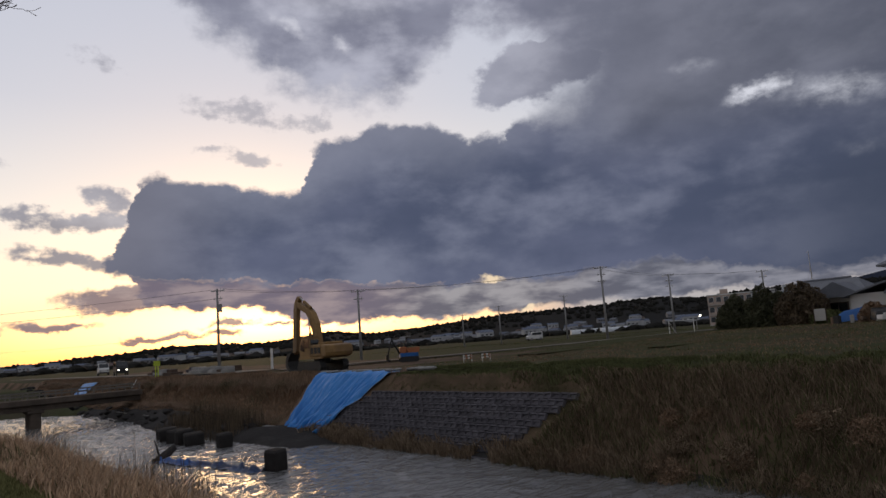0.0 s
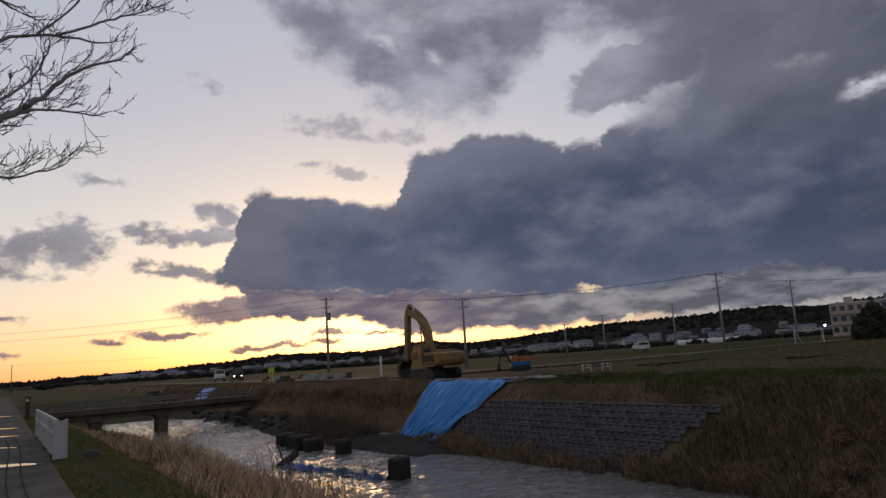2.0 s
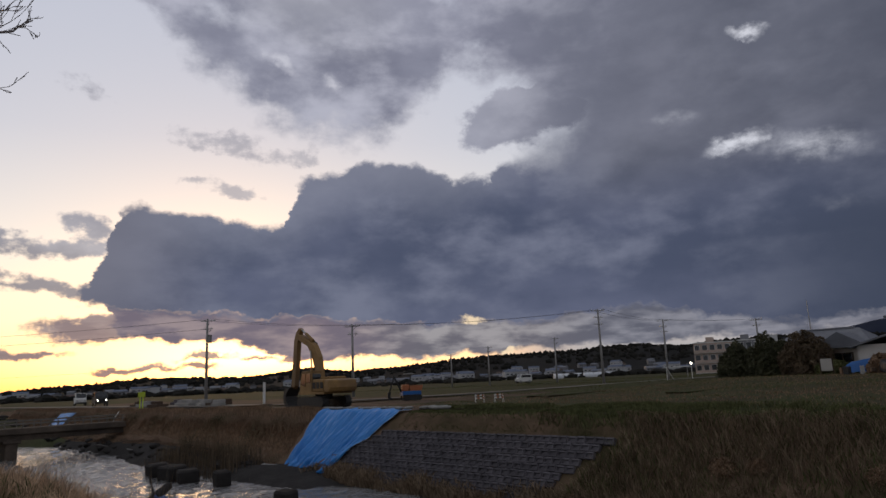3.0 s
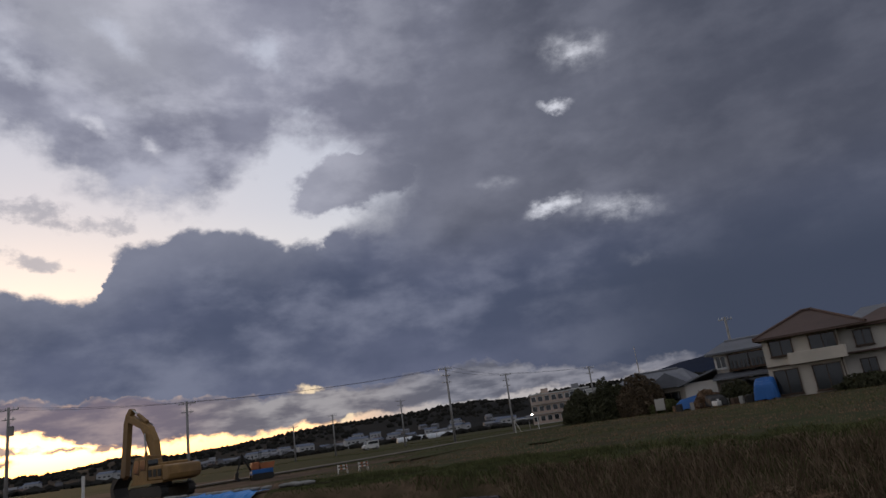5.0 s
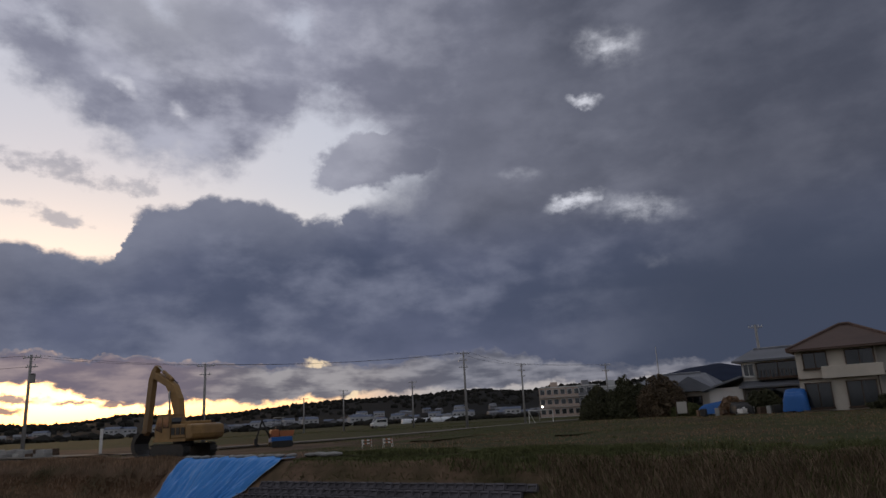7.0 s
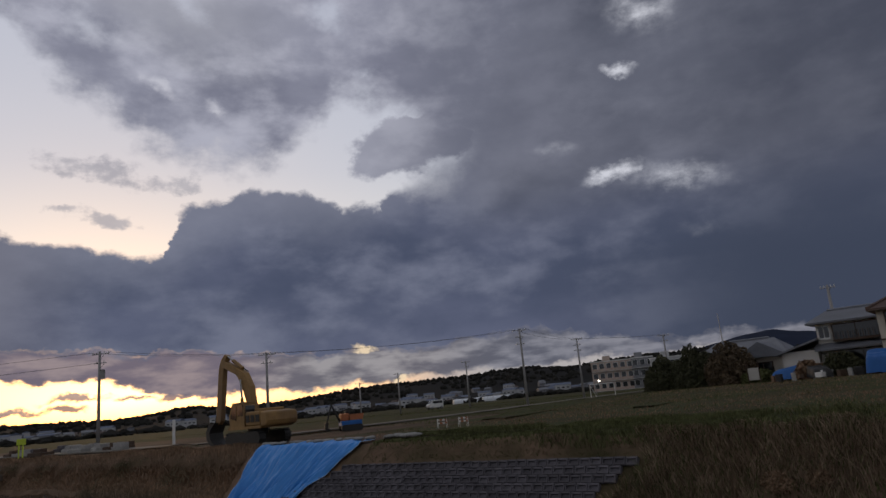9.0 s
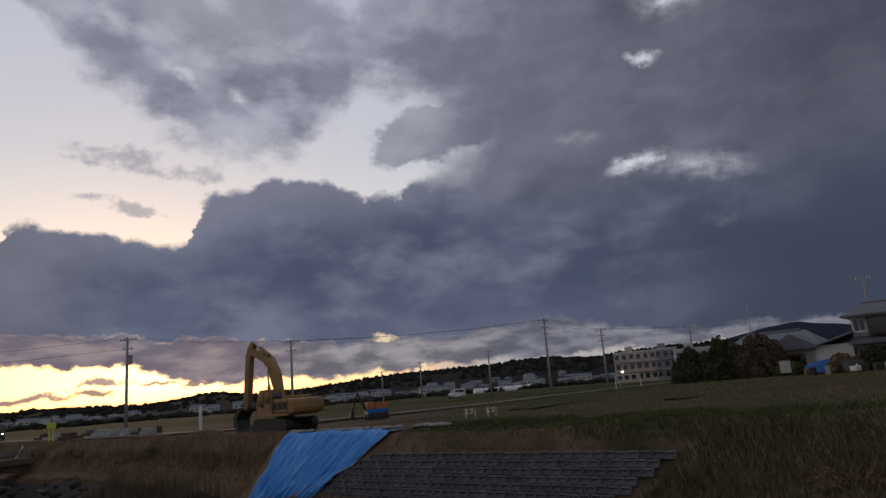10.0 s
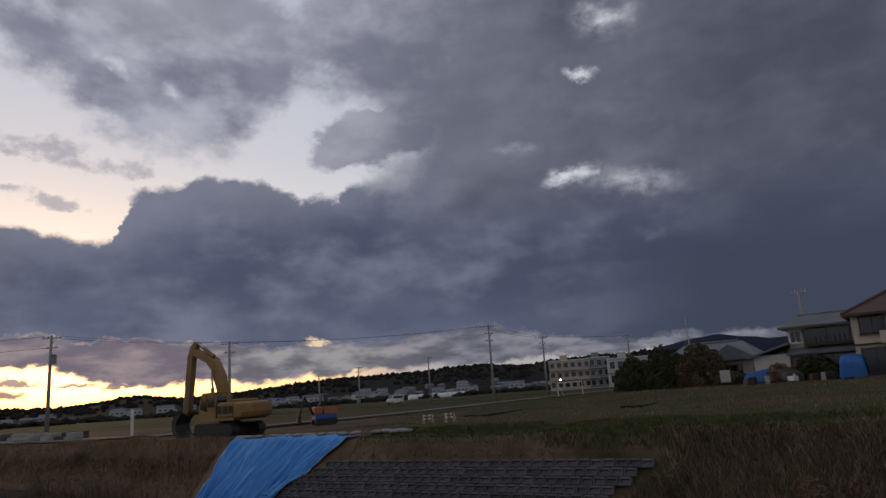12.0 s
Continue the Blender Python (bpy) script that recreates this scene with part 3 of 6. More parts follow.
rng = random.Random(4)
woods = []
for _ in range(5200):
    a, r = rng.uniform(-8, 100), rng.choice((rng.uniform(1200, 1990), rng.uniform(1850, 1990)))
    if noise.noise((a * 0.25, r * 0.003, 9)) < -0.25 and r < 1500:
        continue
    s = rng.uniform(4.0, 8.5)
    woods.append((*polar(a, r, hill_height(a, r) + s * 0.15), s, s * rng.uniform(0.7, 1.2)))
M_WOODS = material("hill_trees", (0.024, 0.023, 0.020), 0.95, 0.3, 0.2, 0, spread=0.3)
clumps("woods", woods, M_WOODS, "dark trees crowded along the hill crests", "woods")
# hedges and scrub at the foot of the hills
scrub = []
for _ in range(1100):
    a, r = rng.uniform(2, 98), rng.uniform(380, 1000)
    s = rng.uniform(1.0, 3.0)
    scrub.append((*polar(a, r, (hill_height(a, r) if r > 790 else 0.3) + s * 0.3), s * 2.2, s))
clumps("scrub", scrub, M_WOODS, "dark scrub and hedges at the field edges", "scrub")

TOWN_WALLS = [material("town_wall_white", (0.40, 0.40, 0.40), 0.8, 0.06, 0.3, 0), material("town_wall_grey", (0.20, 0.20, 0.21), 0.8, 0.06, 0.3, 0), material("town_wall_buff", (0.24, 0.20, 0.16), 0.8, 0.06, 0.3, 0)]
TOWN_ROOFS = [M_ROOFG, M_ROOFB, material("town_roof_blue", (0.10, 0.12, 0.17), 0.6, 0.15, 0.5, 0)]


def gable_mesh(bm, w, d, z0, h, over=0.4):
    """A solid gable roof with its ridge along x."""
    X, Y = w / 2 + over, d / 2 + over
    lo = [bm.verts.new(p) for p in ((-X, -Y, z0), (X, -Y, z0), (X, Y, z0), (-X, Y, z0))]
    hi = [bm.verts.new(p) for p in ((-X, 0, z0 + h), (X, 0, z0 + h))]
    for f in ((lo[0], lo[1], hi[1], hi[0]), (lo[2], lo[3], hi[0], hi[1]), (lo[1], lo[2], hi[1]), (lo[3], lo[0], hi[0]), (lo[3], lo[2], lo[1], lo[0])):
        bm.faces.new(f)
    return bm


def town_house(w, d, h, wall, roof):
    t = thing("town_house", label="small pale house with a dark gable roof", category="house", group="houses on the far hillside")
    part("wall", box(B(), (w, d, h), (0, 0, h / 2)), wall, t)
    part("roof", gable_mesh(B(), w, d, h, d * 0.24), roof, t)
    for k in range(3):
        part("window", box(B(), (w * 0.16, 0.12, 1.2), (w * (k - 1) * 0.3, -d / 2 - 0.04, h * 0.68)), M_GLASS, t)
    return t


kinds = [town_house(9, 7, 5.5, TOWN_WALLS[0], TOWN_ROOFS[0]), town_house(12, 8, 5.8, TOWN_WALLS[1], TOWN_ROOFS[2]), town_house(8, 7, 3.2, TOWN_WALLS[2], TOWN_ROOFS[1]), town_house(16, 9, 8.5, TOWN_WALLS[0], TOWN_ROOFS[2]), town_house(10, 8, 5.6, TOWN_WALLS[1], TOWN_ROOFS[0])]
placed = 0
for i in range(900):
    a = rng.choice((rng.uniform(6, 70), rng.uniform(36, 64)))
    r = rng.choice((rng.uniform(720, 960), rng.uniform(720, 1000), rng.uniform(900, 1150)))
    if noise.noise((a * 0.3, r * 0.01, 20)) < -0.02:
        continue
    z = (hill_height(a, r) if r > 790 else 0.3) - 0.3
    m = pose(*polar(a, r, z), 0, 0, -a + rng.choice((0, 90, 20, -30, 160)))
    if placed < len(kinds):
        kinds[placed].matrix_world = m
    else:
        copy_thing(kinds[i % len(kinds)], m)
    placed += 1
    if placed > 190:
        break

# long white greenhouses by the fields
M_SHEET = material("greenhouse_film", (0.62, 0.64, 0.66), 0.45, 0.08, 0.5, 0)
first = None
for i, a in enumerate((51.6, 52.4, 53.2, 54.0, 54.8, 55.6, 56.4)):
    m = pose(*polar(a, 400 + 8 * (i % 3), 0.3), 0, 0, -a + 8)
    if first is None:
        first = thing("greenhouse", label="low white plastic-film greenhouse tunnel", category="greenhouse", group="greenhouses beside the fields")
        arc = [(3 * math.cos(q), 2.6 * math.sin(q)) for q in np.linspace(0, math.pi, 11)]
        part("film", slab(B(), [(y * 0.9, z) for y, z in arc], 5.2), M_SHEET, first)
        for k in range(3):
            part("hoop", slab(B(), [(y * 0.92, z * 1.02) for y, z in arc] + [(y * 0.88, z * 0.98) for y, z in arc[::-1]], 0.08, pose(-2 + k * 2, 0, 0)), M_STEEL, first)
        first.matrix_world = m
    else:
        copy_thing(first, m)


# ---- three-storey buildings ----
def block_building(name, at, turn, w, d, h, floors, wall, label, bays):
    t = thing(name, at, turn, label, "building", "long buildings beyond the fields")
    part("wall", box(B(), (w, d, h), (0, d / 2, h / 2)), wall, t)
    part("parapet", box(B(), (w + 0.3, d + 0.3, 0.35), (0, d / 2, h + 0.17)), M_WHITE, t)
    part("stair_tower", box(B(), (2.6, 3, 1.8), (-w * 0.12, d / 2, h + 1.2)), wall, t)
    fh = h / floors
    for f in range(floors):
        part("balcony", box(B(), (w, 0.9, 0.16), (0, -0.45, f * fh + 0.1)), M_WHITE, t)
        part("railing", box(B(), (w, 0.07, 0.9), (0, -0.88, f * fh + 0.62)), wall, t)
        for k in range(bays):
            x = (k + 0.5) / bays * w - w / 2
            win = part("window", box(B(), (w / bays * 0.72, 0.1, fh * 0.58), (x, -0.03, f * fh + fh * 0.56)), M_WHITE, t)
            part("pane", box(B(), (w / bays * 0.62, 0.06, fh * 0.50), (x, -0.07, f * fh + fh * 0.56)), M_GLASS, win)
    return t


block_building("apartment_block", (227.3, 112.4, 0.3), -64, 14.5, 9, 10.2, 3, M_PINK, "pale pink three-storey building with long balconies", 6)
block_building("apartment_block", (231.8, 103.0, 0.3), -64, 7.5, 9, 10.4, 3, TOWN_WALLS[1], "grey three-storey building beside a pink one", 3)
block_building("apartment_block", (216.6, 87.1, 0.3), -66, 12.5, 8, 8.9, 2, TOWN_WALLS[0], "white two-storey building with ribbon windows", 5)


# ---- power line ----
def utility_pole(at, top, turn, arms=2, transformer=False, wide=1.0):
    t = thing("utility_pole", at, turn, "grey concrete utility pole with steel crossarms" + (" and a transformer" if transformer else ""), "utility pole", "power line poles")
    h = top - at[2]
    part("shaft", rod(B(), (0, 0, -0.3), (0, 0, h), 0.19, 0.11, 12), M_POLE, t, smooth=True)
    for k in range(arms):
        z = h - 0.25 - 0.9 * k
        arm = part("crossarm", box(B(), (1.9 * wide if k == 0 else 1.3 * wide, 0.09, 0.09), (0, 0.12, z), bevel=0.01), M_STEEL, t)
        for x in (-0.85, -0.4, 0.4, 0.85):
            if k == 0 or abs(x) < 0.5:
                part("insulator", rod(B(), (x * wide, 0.12, z + 0.04), (x * wide, 0.12, z + 0.26), 0.05, 0.03, 8), M_WHITE, arm)
        part("brace", rod(B(), (0.5 * wide, 0.12, z), (0, 0.1, z - 0.5), 0.02, sides=5), M_STEEL, t)
    if transformer:
        tr = part("transformer", rod(B(), (0.32, 0, h - 2.7), (0.32, 0, h - 1.9), 0.26, 0.26, 12), M_POLE, t)
        part("lid", rod(B(), (0.32, 0, h - 1.9), (0.32, 0, h - 1.82), 0.28, 0.2, 12), M_BLK, tr)
    return t


POLE_A, POLE_B, POLE_E, POLE_F, POLE_D = (32.0, 76.7), (46.6, 69.5), (77.4, 56.0), (101.9, 60.4), (113.2, 91.9)
utility_pole((*POLE_A, 0.36), 9.75, -62, 2, True)
utility_pole((*POLE_B, 0.36), 8.8, -55, 2)
utility_pole((*POLE_E, 0.36), 10.35, -35, 3)
utility_pole((*POLE_F, 0.36), 10.05, -50, 3)
utility_pole((*POLE_D, 0.36), 9.6, -60, 2)
utility_pole((107.8, 106.0, 0.36), 8.7, -60, 2)
utility_pole((102.0, 111.7, 0.36), 7.4, -60, 1)
utility_pole((112.7, 49.9, 0.36), 9.5, -80, 2)
utility_pole((74.1, 18.8, 0.7), 9.3, -80, 1, wide=0.7)
utility_pole((2.5, 301.0, 0.36), 10.1, -80, 1)
utility_pole((-32, 190, 0.3), 14.5, -80, 2)
mast = thing("radio_mast", (91.1, 34.3, 0.7), 0, "thin grey steel mast behind a tiled house", "mast")
part("shaft", rod(B(), (0, 0, 0), (0, 0, 8.9), 0.09, 0.04, 8), M_STEEL, mast)
for k in range(3):
    part("stay", rod(B(), (0, 0, 7), (1.8 * math.cos(k * 2.1), 1.8 * math.sin(k * 2.1), 0), 0.012, sides=4), M_STEEL, mast)


def power_line(ends, r, sag, label):
    t = thing("power_line", label=label, category="overhead wire", group="overhead wires")
    for a, b in ends:
        a, b = Vector(a), Vector(b)
        n = 12
        pts = [a.lerp(b, i / n) - Vector((0, 0, sag * 4 * (i / n) * (1 - i / n))) for i in range(n + 1)]
        side = Vector((-(b - a).y, (b - a).x, 0)).normalized() * r * 0.75
        up = Vector((0, 0, r * 0.75))
        V = [p + o for p in pts for o in (side, up, -side, -up)]
        F = [(4 * i + k, 4 * i + (k + 1) % 4, 4 * i + 4 + (k + 1) % 4, 4 * i + 4 + k) for i in range(n) for k in range(4)]
        mesh_object("wire", V, F, M_WIRE, t)
    return t


def strand(p, q, zp, zq, off):
    return ((p[0] + off, p[1] - off, zp), (q[0] + off, q[1] - off, zq))


power_line([strand(POLE_A, POLE_B, 9.65, 8.7, o) for o in (-0.6, 0.6)], 0.018, 0.25, "thin black wires between two utility poles")
power_line([strand(POLE_B, POLE_E, 8.7, 10.25, o) for o in (-0.6, 0.6)], 0.02, 0.5, "thin black wires sagging over the fields")
power_line([strand(POLE_E, POLE_F, 10.25, 9.95, o) for o in (-0.6, 0.6)], 0.02, 0.4, "thin black wires along the field poles")
power_line([strand(POLE_A, (-32, 190), 9.65, 14.4, o) for o in (-0.5,)] + [strand(POLE_A, (-32, 190), 8.6, 13.0, 0)], 0.022, 1.6, "long black wires crossing the evening sky")
power_line([strand(POLE_F, (112.7, 49.9), 10.0, 9.4, o) for o in (-0.5, 0.5)], 0.018, 0.2, "thin black wires near the farm houses")
power_line([strand((2.5, 301), (90, 260), 9.9, 11.0, 0)], 0.03, 1.0, "far black wire above the hills")

# ---- farm road and field edges ----
def strip(name, pts, width, z, mat, label, category, thick=0.08):
    V, F = [], []
    for i, p in enumerate(pts):
        q = Vector(pts[min(i + 1, len(pts) - 1)]) - Vector(pts[max(i - 1, 0)])
        s = Vector((-q.y, q.x)).normalized() * width / 2
        wob = 0.15 * noise.noise((i * 0.9, z, 3))
        V += [(p[0] + s.x, p[1] + s.y, z), (p[0] - s.x * (1 + wob), p[1] - s.y * (1 + wob), z), (p[0] + s.x, p[1] + s.y, z - thick), (p[0] - s.x, p[1] - s.y, z - thick)]
    for i in range(len(pts) - 1):
        k = i * 4
        F += [(k, k + 1, k + 5, k + 4), (k + 2, k, k + 4, k + 6), (k + 1, k + 3, k + 7, k + 5)]
    return tagged(mesh_object(name, V, F, mat), label, category, kind="structure")


strip("farm_road", [(27 + i * 5, 52.5 - 3 * math.sin(i * 0.35) * (1 if i < 9 else 0) + max(0, i - 9) * 0.6, 0) [:2] for i in range(28)], 2.6, 0.46, M_ROAD, "pale dirt farm road across the fields", "road")
strip("farm_road", [(27, 56 + i * 6) for i in range(20)], 3.2, 0.46, M_ROAD, "pale dirt road on top of the far bank", "road")
strip("field_ridge", [(36 + i * 6, 33 + i * 0.9) for i in range(14)], 1.6, 0.42, M_GROUND, "low grassy ridge between fields", "field ridge", 0.1)
strip("field_ridge", [(38 + i * 6, 24 + i * 0.4) for i in range(9)], 1.2, 0.42, M_GROUND, "low brown ridge between fields", "field ridge", 0.1)


# ---- far bank: revetment and sheets ----
SLOPE_LOW, SLOPE_HIGH = Vector((20.5, 0, -3.0)), Vector((23.0, 0, 0.10))
SLOPE = (SLOPE_HIGH - SLOPE_LOW).normalized()
OUT = Vector((-SLOPE.z, 0, SLOPE.x))
SLOPE_TURN = Matrix((Vector((0, -1, 0)), SLOPE, OUT)).transposed().to_4x4()


def on_slope(s, y, lift=0.0):
    """A place on the far bank's slope, s metres up from its foot."""
    p = SLOPE_LOW + SLOPE * s + OUT * lift
    return Vector((p.x, y, p.z))


def pocket_block(w, h, d):
    """A cast block with a sunk pocket in its face."""
    bm = B()
    def ring(a, b, z):
        return [bm.verts.new((x * a / 2, y * b / 2, z)) for x, y in ((-1, -1), (1, -1), (1, 1), (-1, 1))]
    r = [ring(w, h, 0), ring(w, h, d - 0.02), ring(w - 0.04, h - 0.04, d), ring(w * 0.78, h * 0.52, d), ring(w * 0.72, h * 0.44, d - 0.07)]
    for p, q in zip(r, r[1:]):
        for i in range(4):
            bm.faces.new((p[i], p[(i + 1) % 4], q[(i + 1) % 4], q[i]))
    bm.faces.new(r[-1])
    me = bpy.data.meshes.new("block")
    bmesh.ops.recalc_face_normals(bm, faces=bm.faces)
    bm.to_mesh(me)
    bm.free()
    me.materials.append(M_BLOCK)
    return me


revetment = thing("revetment", label="grey concrete lattice blocks stepping up the river bank", category="revetment")
block_mesh = pocket_block(0.41, 0.285, 0.18)
rng = random.Random(8)
for row in range(9):
    y0 = 18.0 + (8 - row) * 0.33
    for col in range(40):
        y = y0 + 0.43 * col + (0.21 if row % 2 else 0)
        if y > 32.1 + (8 - row) * 0.62:
            break
        ob = new("block", block_mesh)
        ob.parent = revetment
        ob.matrix_world = Matrix.Translation(on_slope(0.14 + row * 0.325, y, 0.02 + rng.uniform(-0.015, 0.02))) @ SLOPE_TURN @ pose(0, 0, 0, 13 + rng.uniform(-2, 2), rng.uniform(-1.5, 1.5), rng.uniform(-1, 1))
part("footing", box(B(), (0.5, 18, 0.3), (20.25, 28.4, -3.25), bevel=0.03), M_BLOCK, revetment, "stained concrete footing beam")


M_HEM = material("pale_rope", (0.30, 0.38, 0.50), 0.85, 0.3, 20.0, 0.2)


def draped_sheet(name, corners, n, m, label, category, seed, fold=0.10):
    """A tarpaulin hanging down the slope in folds, weighted by bags along its head. Corners: head end, head start, foot end, foot start as (s, y)."""
    (s0, y0), (s1, y1), (s2, y2), (s3, y3) = corners
    V, F = [], []
    for j in range(m + 1):
        v = j / m
        for i in range(n + 1):
            u = i / n
            s = (s0 * (1 - u) + s1 * u) * (1 - v) + (s2 * (1 - u) + s3 * u) * v
            y = (y0 * (1 - u) + y1 * u) * (1 - v) + (y2 * (1 - u) + y3 * u) * v
            edge = 0.10 * noise.noise((v * 9, seed, 1)) * (1 if i in (0, n) else 0)
            ridge = abs(noise.noise((u * 11 + 1.2 * v, v * 0.9, seed))) + 0.55 * abs(noise.noise((u * 30 - 1.5 * v, v * 2.2, seed + 5))) + 0.12 * abs(noise.noise((u * 40, v * 9, seed + 8)))
            lift = 0.10 + fold * (0.35 + 0.65 * v) * (ridge * 2.2 - 0.3)
            top = 3.98
            if s > top:
                p = Vector((SLOPE_HIGH.x + (s - top), y + edge, 0.16 + 0.1 * (s - top) + lift * 0.8 + 0.10 * noise.noise((u * 7, 1, seed))))
            else:
                p = on_slope(s, y + edge, max(0.05, lift))
                p.z += 0.06 * noise.noise((u * 6, v * 5, seed + 9))
            V.append(p)
    w = n + 1
    F = [(j * w + i, j * w + i + 1, (j + 1) * w + i + 1, (j + 1) * w + i) for j in range(m) for i in range(n)]
    t = thing(name, label=label, category=category)
    ob = mesh_object("sheet", V, F, M_TARP, t, smooth=True)
    ob.modifiers.new("thick", "SOLIDIFY").thickness = 0.008
    for i in (0, n):
        pts = [V[j * w + i] for j in range(m + 1)]
        ring = [p + o for p in pts for o in (Vector((0, 0.025, 0.01)), Vector((0, 0, 0.03)), Vector((0, -0.025, 0.01)), Vector((0, 0, -0.01)))]
        quads = [(4 * j + k, 4 * j + (k + 1) % 4, 4 * j + 4 + (k + 1) % 4, 4 * j + 4 + k) for j in range(m) for k in range(4)]
        mesh_object("hem", ring, quads, M_HEM, t, "pale frayed rope hem")
    return t


M_BAG = material("sandbag", (0.24, 0.235, 0.22), 0.9, 0.2, 5.0, 0.3, spread=0.15)


def sandbag_mesh():
    bm = B()
    bmesh.ops.create_icosphere(bm, subdivisions=2, radius=1)
    for v in bm.verts:
        x, y, z = v.co
        v.co = (0.30 * math.copysign(abs(x) ** 0.7, x), 0.19 * math.copysign(abs(y) ** 0.75, y), 0.09 * math.copysign(abs(z) ** 0.8, z) + 0.03 * noise.noise((x * 2, y * 2, z * 2)))
    me = bpy.data.meshes.new("sandbag")
    bm.to_mesh(me)
    bm.free()
    me.materials.append(M_BAG)
    return me


SANDBAG = sandbag_mesh()


def sandbag(at, turn, label="pale woven sandbag holding down a sheet", group="sandbags on the bank"):
    ob = new("sandbag", SANDBAG)
    ob.matrix_world = pose(*at, 0, 0, turn)
    return tagged(ob, label, "sandbag", group)


draped_sheet("tarpaulin", ((4.35, 39.2), (4.5, 31.2), (-0.02, 39.3), (-0.06, 34.8)), 130, 80, "creased blue tarpaulin draped down the river bank", "tarpaulin", 3, 0.30)
draped_sheet("tarpaulin", ((3.6, 97.0), (3.8, 91.0), (0.7, 98.0), (0.5, 93.0)), 30, 20, "blue tarpaulin draped on a far stretch of bank", "tarpaulin", 14)
for i in range(12):
    sandbag((23.55 + 0.12 * rng.uniform(-1, 1), 31.6 + i * 0.70, 0.36), rng.uniform(0, 180))
# heap of spare bags beside the sheet
for i in range(11):
    sandbag((24.2 + rng.uniform(-0.4, 0.6), 28.9 + rng.uniform(0, 1.9), 0.36), rng.uniform(0, 180), "pale sandbag in a loose heap on the grass")


# ---- barricades ----
def barricade(at, turn):
    t = thing("barricade", at, turn, "small orange and white striped road barricade", "barricade", "barricades on the bank")
    for s in (-1, 1):
        for e in (-1, 1):
            part("leg", rod(B(), (0.42 * s, 0.22 * e, 0), (0.42 * s, 0, 0.82), 0.018, sides=6), M_WHITE, t)
    for z in (0.45, 0.72):
        for k in range(4):
            part("stripe", box(B(), (0.24, 0.03, 0.13), (-0.36 + 0.24 * k, -0.05 if z < 0.6 else 0, z)), M_ORANGE if k % 2 else M_WHITE, t)
    t.scale = (0.6, 0.6, 0.6)
    return t


barricade((28.9, 31.4, 0.34), -35)
barricade((29.7, 30.6, 0.34), -30)


# ---- crawler excavator ----
def excavator(at, turn):
    t = thing("excavator", at, turn, "weathered yellow crawler excavator parked with its bucket down", "excavator")
    for x in (-1.1, 1.1):
        oval = []
        for k in range(9):
            a = -math.pi / 2 + math.pi * k / 8
            oval.append((1.62 + 0.43 * math.cos(a), 0.45 + 0.43 * math.sin(a)))
        oval += [(-y, z) for y, z in oval[::-1]]
        track = part("track", slab(B(), oval, 0.52, pose(x, 0, 0)), M_BLK, t, "muddy black steel crawler track")
        n = 34
        for k in range(n):
            q = k / n * 2 * (3.24 + math.pi * 0.45)
            if q < 3.24:
                y, z, r = -1.62 + q, 0.91, 0
            elif q < 3.24 + math.pi * 0.45:
                a = math.pi / 2 - (q - 3.24) / 0.45
                y, z, r = 1.62 + 0.46 * math.cos(a), 0.45 + 0.46 * math.sin(a), -math.degrees(math.pi / 2 - a)
            elif q < 6.48 + math.pi * 0.45:
                y, z, r = 1.62 - (q - 3.24 - math.pi * 0.45), 0.0, 0
            else:
                a = -math.pi / 2 - (q - 6.48 - math.pi * 0.45) / 0.45
                y, z, r = -1.62 + 0.46 * math.cos(a), 0.45 + 0.46 * math.sin(a), math.degrees(a) - 90
            part("shoe", box(B(), (0.6, 0.15, 0.045), (x, y, z + 0.02), (r, 0, 0)), M_BLK, track)
        part("track_frame", box(B(), (0.3, 3.0, 0.34), (x * 0.97, 0, 0.5), bevel=0.04), M_YEL, t)
        for k in range(5):
            part("roller", rod(B(), (x - 0.28, -1.2 + 0.6 * k, 0.24), (x + 0.28, -1.2 + 0.6 * k, 0.24), 0.16, sides=12), M_BLK, track)
    part("turntable", rod(B(), (0, 0, 0.7), (0, 0, 1.1), 0.72, 0.72, 20), M_BLK, t)
    part("deck", slab(B(), [(-2.2, 1.1), (1.75, 1.1), (1.75, 1.3), (-2.2, 1.3)], 2.7), M_YEL, t)
    part("engine_house", box(B(), (2.66, 1.75, 1.0), (0, -1.25, 1.8), bevel=0.08), M_YEL, t)
    part("hood", box(B(), (1.7, 1.3, 0.2), (0.2, -1.15, 2.38), bevel=0.06), M_YEL, t)
    cw = part("counterweight", slab(B(), [(-2.15, 1.15), (-2.85, 1.25), (-2.98, 1.6), (-2.9, 2.2), (-2.15, 2.28)], 2.68), M_YEL, t, "rounded yellow counterweight")
    bv = cw.modifiers.new("round", "BEVEL")
    bv.width, bv.segments = 0.12, 2
    for k in range(3):
        part("grille", box(B(), (0.05, 0.42, 0.5), (-1.345, -1.85 + 0.58 * k, 1.8)), M_BLK, t)
    part("side_tank", box(B(), (0.85, 1.6, 0.95), (0.9, 0.75, 1.75), bevel=0.06), M_YEL, t)
    part("exhaust", rod(B(), (0.7, -1.2, 2.3), (0.7, -1.2, 2.85), 0.07, sides=8), M_BLK, t)
    cab = part("cab", slab(B(), [(-0.28, 1.3), (1.55, 1.3), (1.62, 2.0), (1.25, 2.95), (-0.28, 2.95)], 0.98, pose(-0.84, 0, 0)), M_YEL, t, "yellow driver's cab with dark windows")
    part("side_window", slab(B(), [(-0.12, 2.05), (0.55, 2.05), (0.55, 2.82), (-0.12, 2.82)], 0.03, pose(-1.345, 0, 0)), M_GLASS, cab)
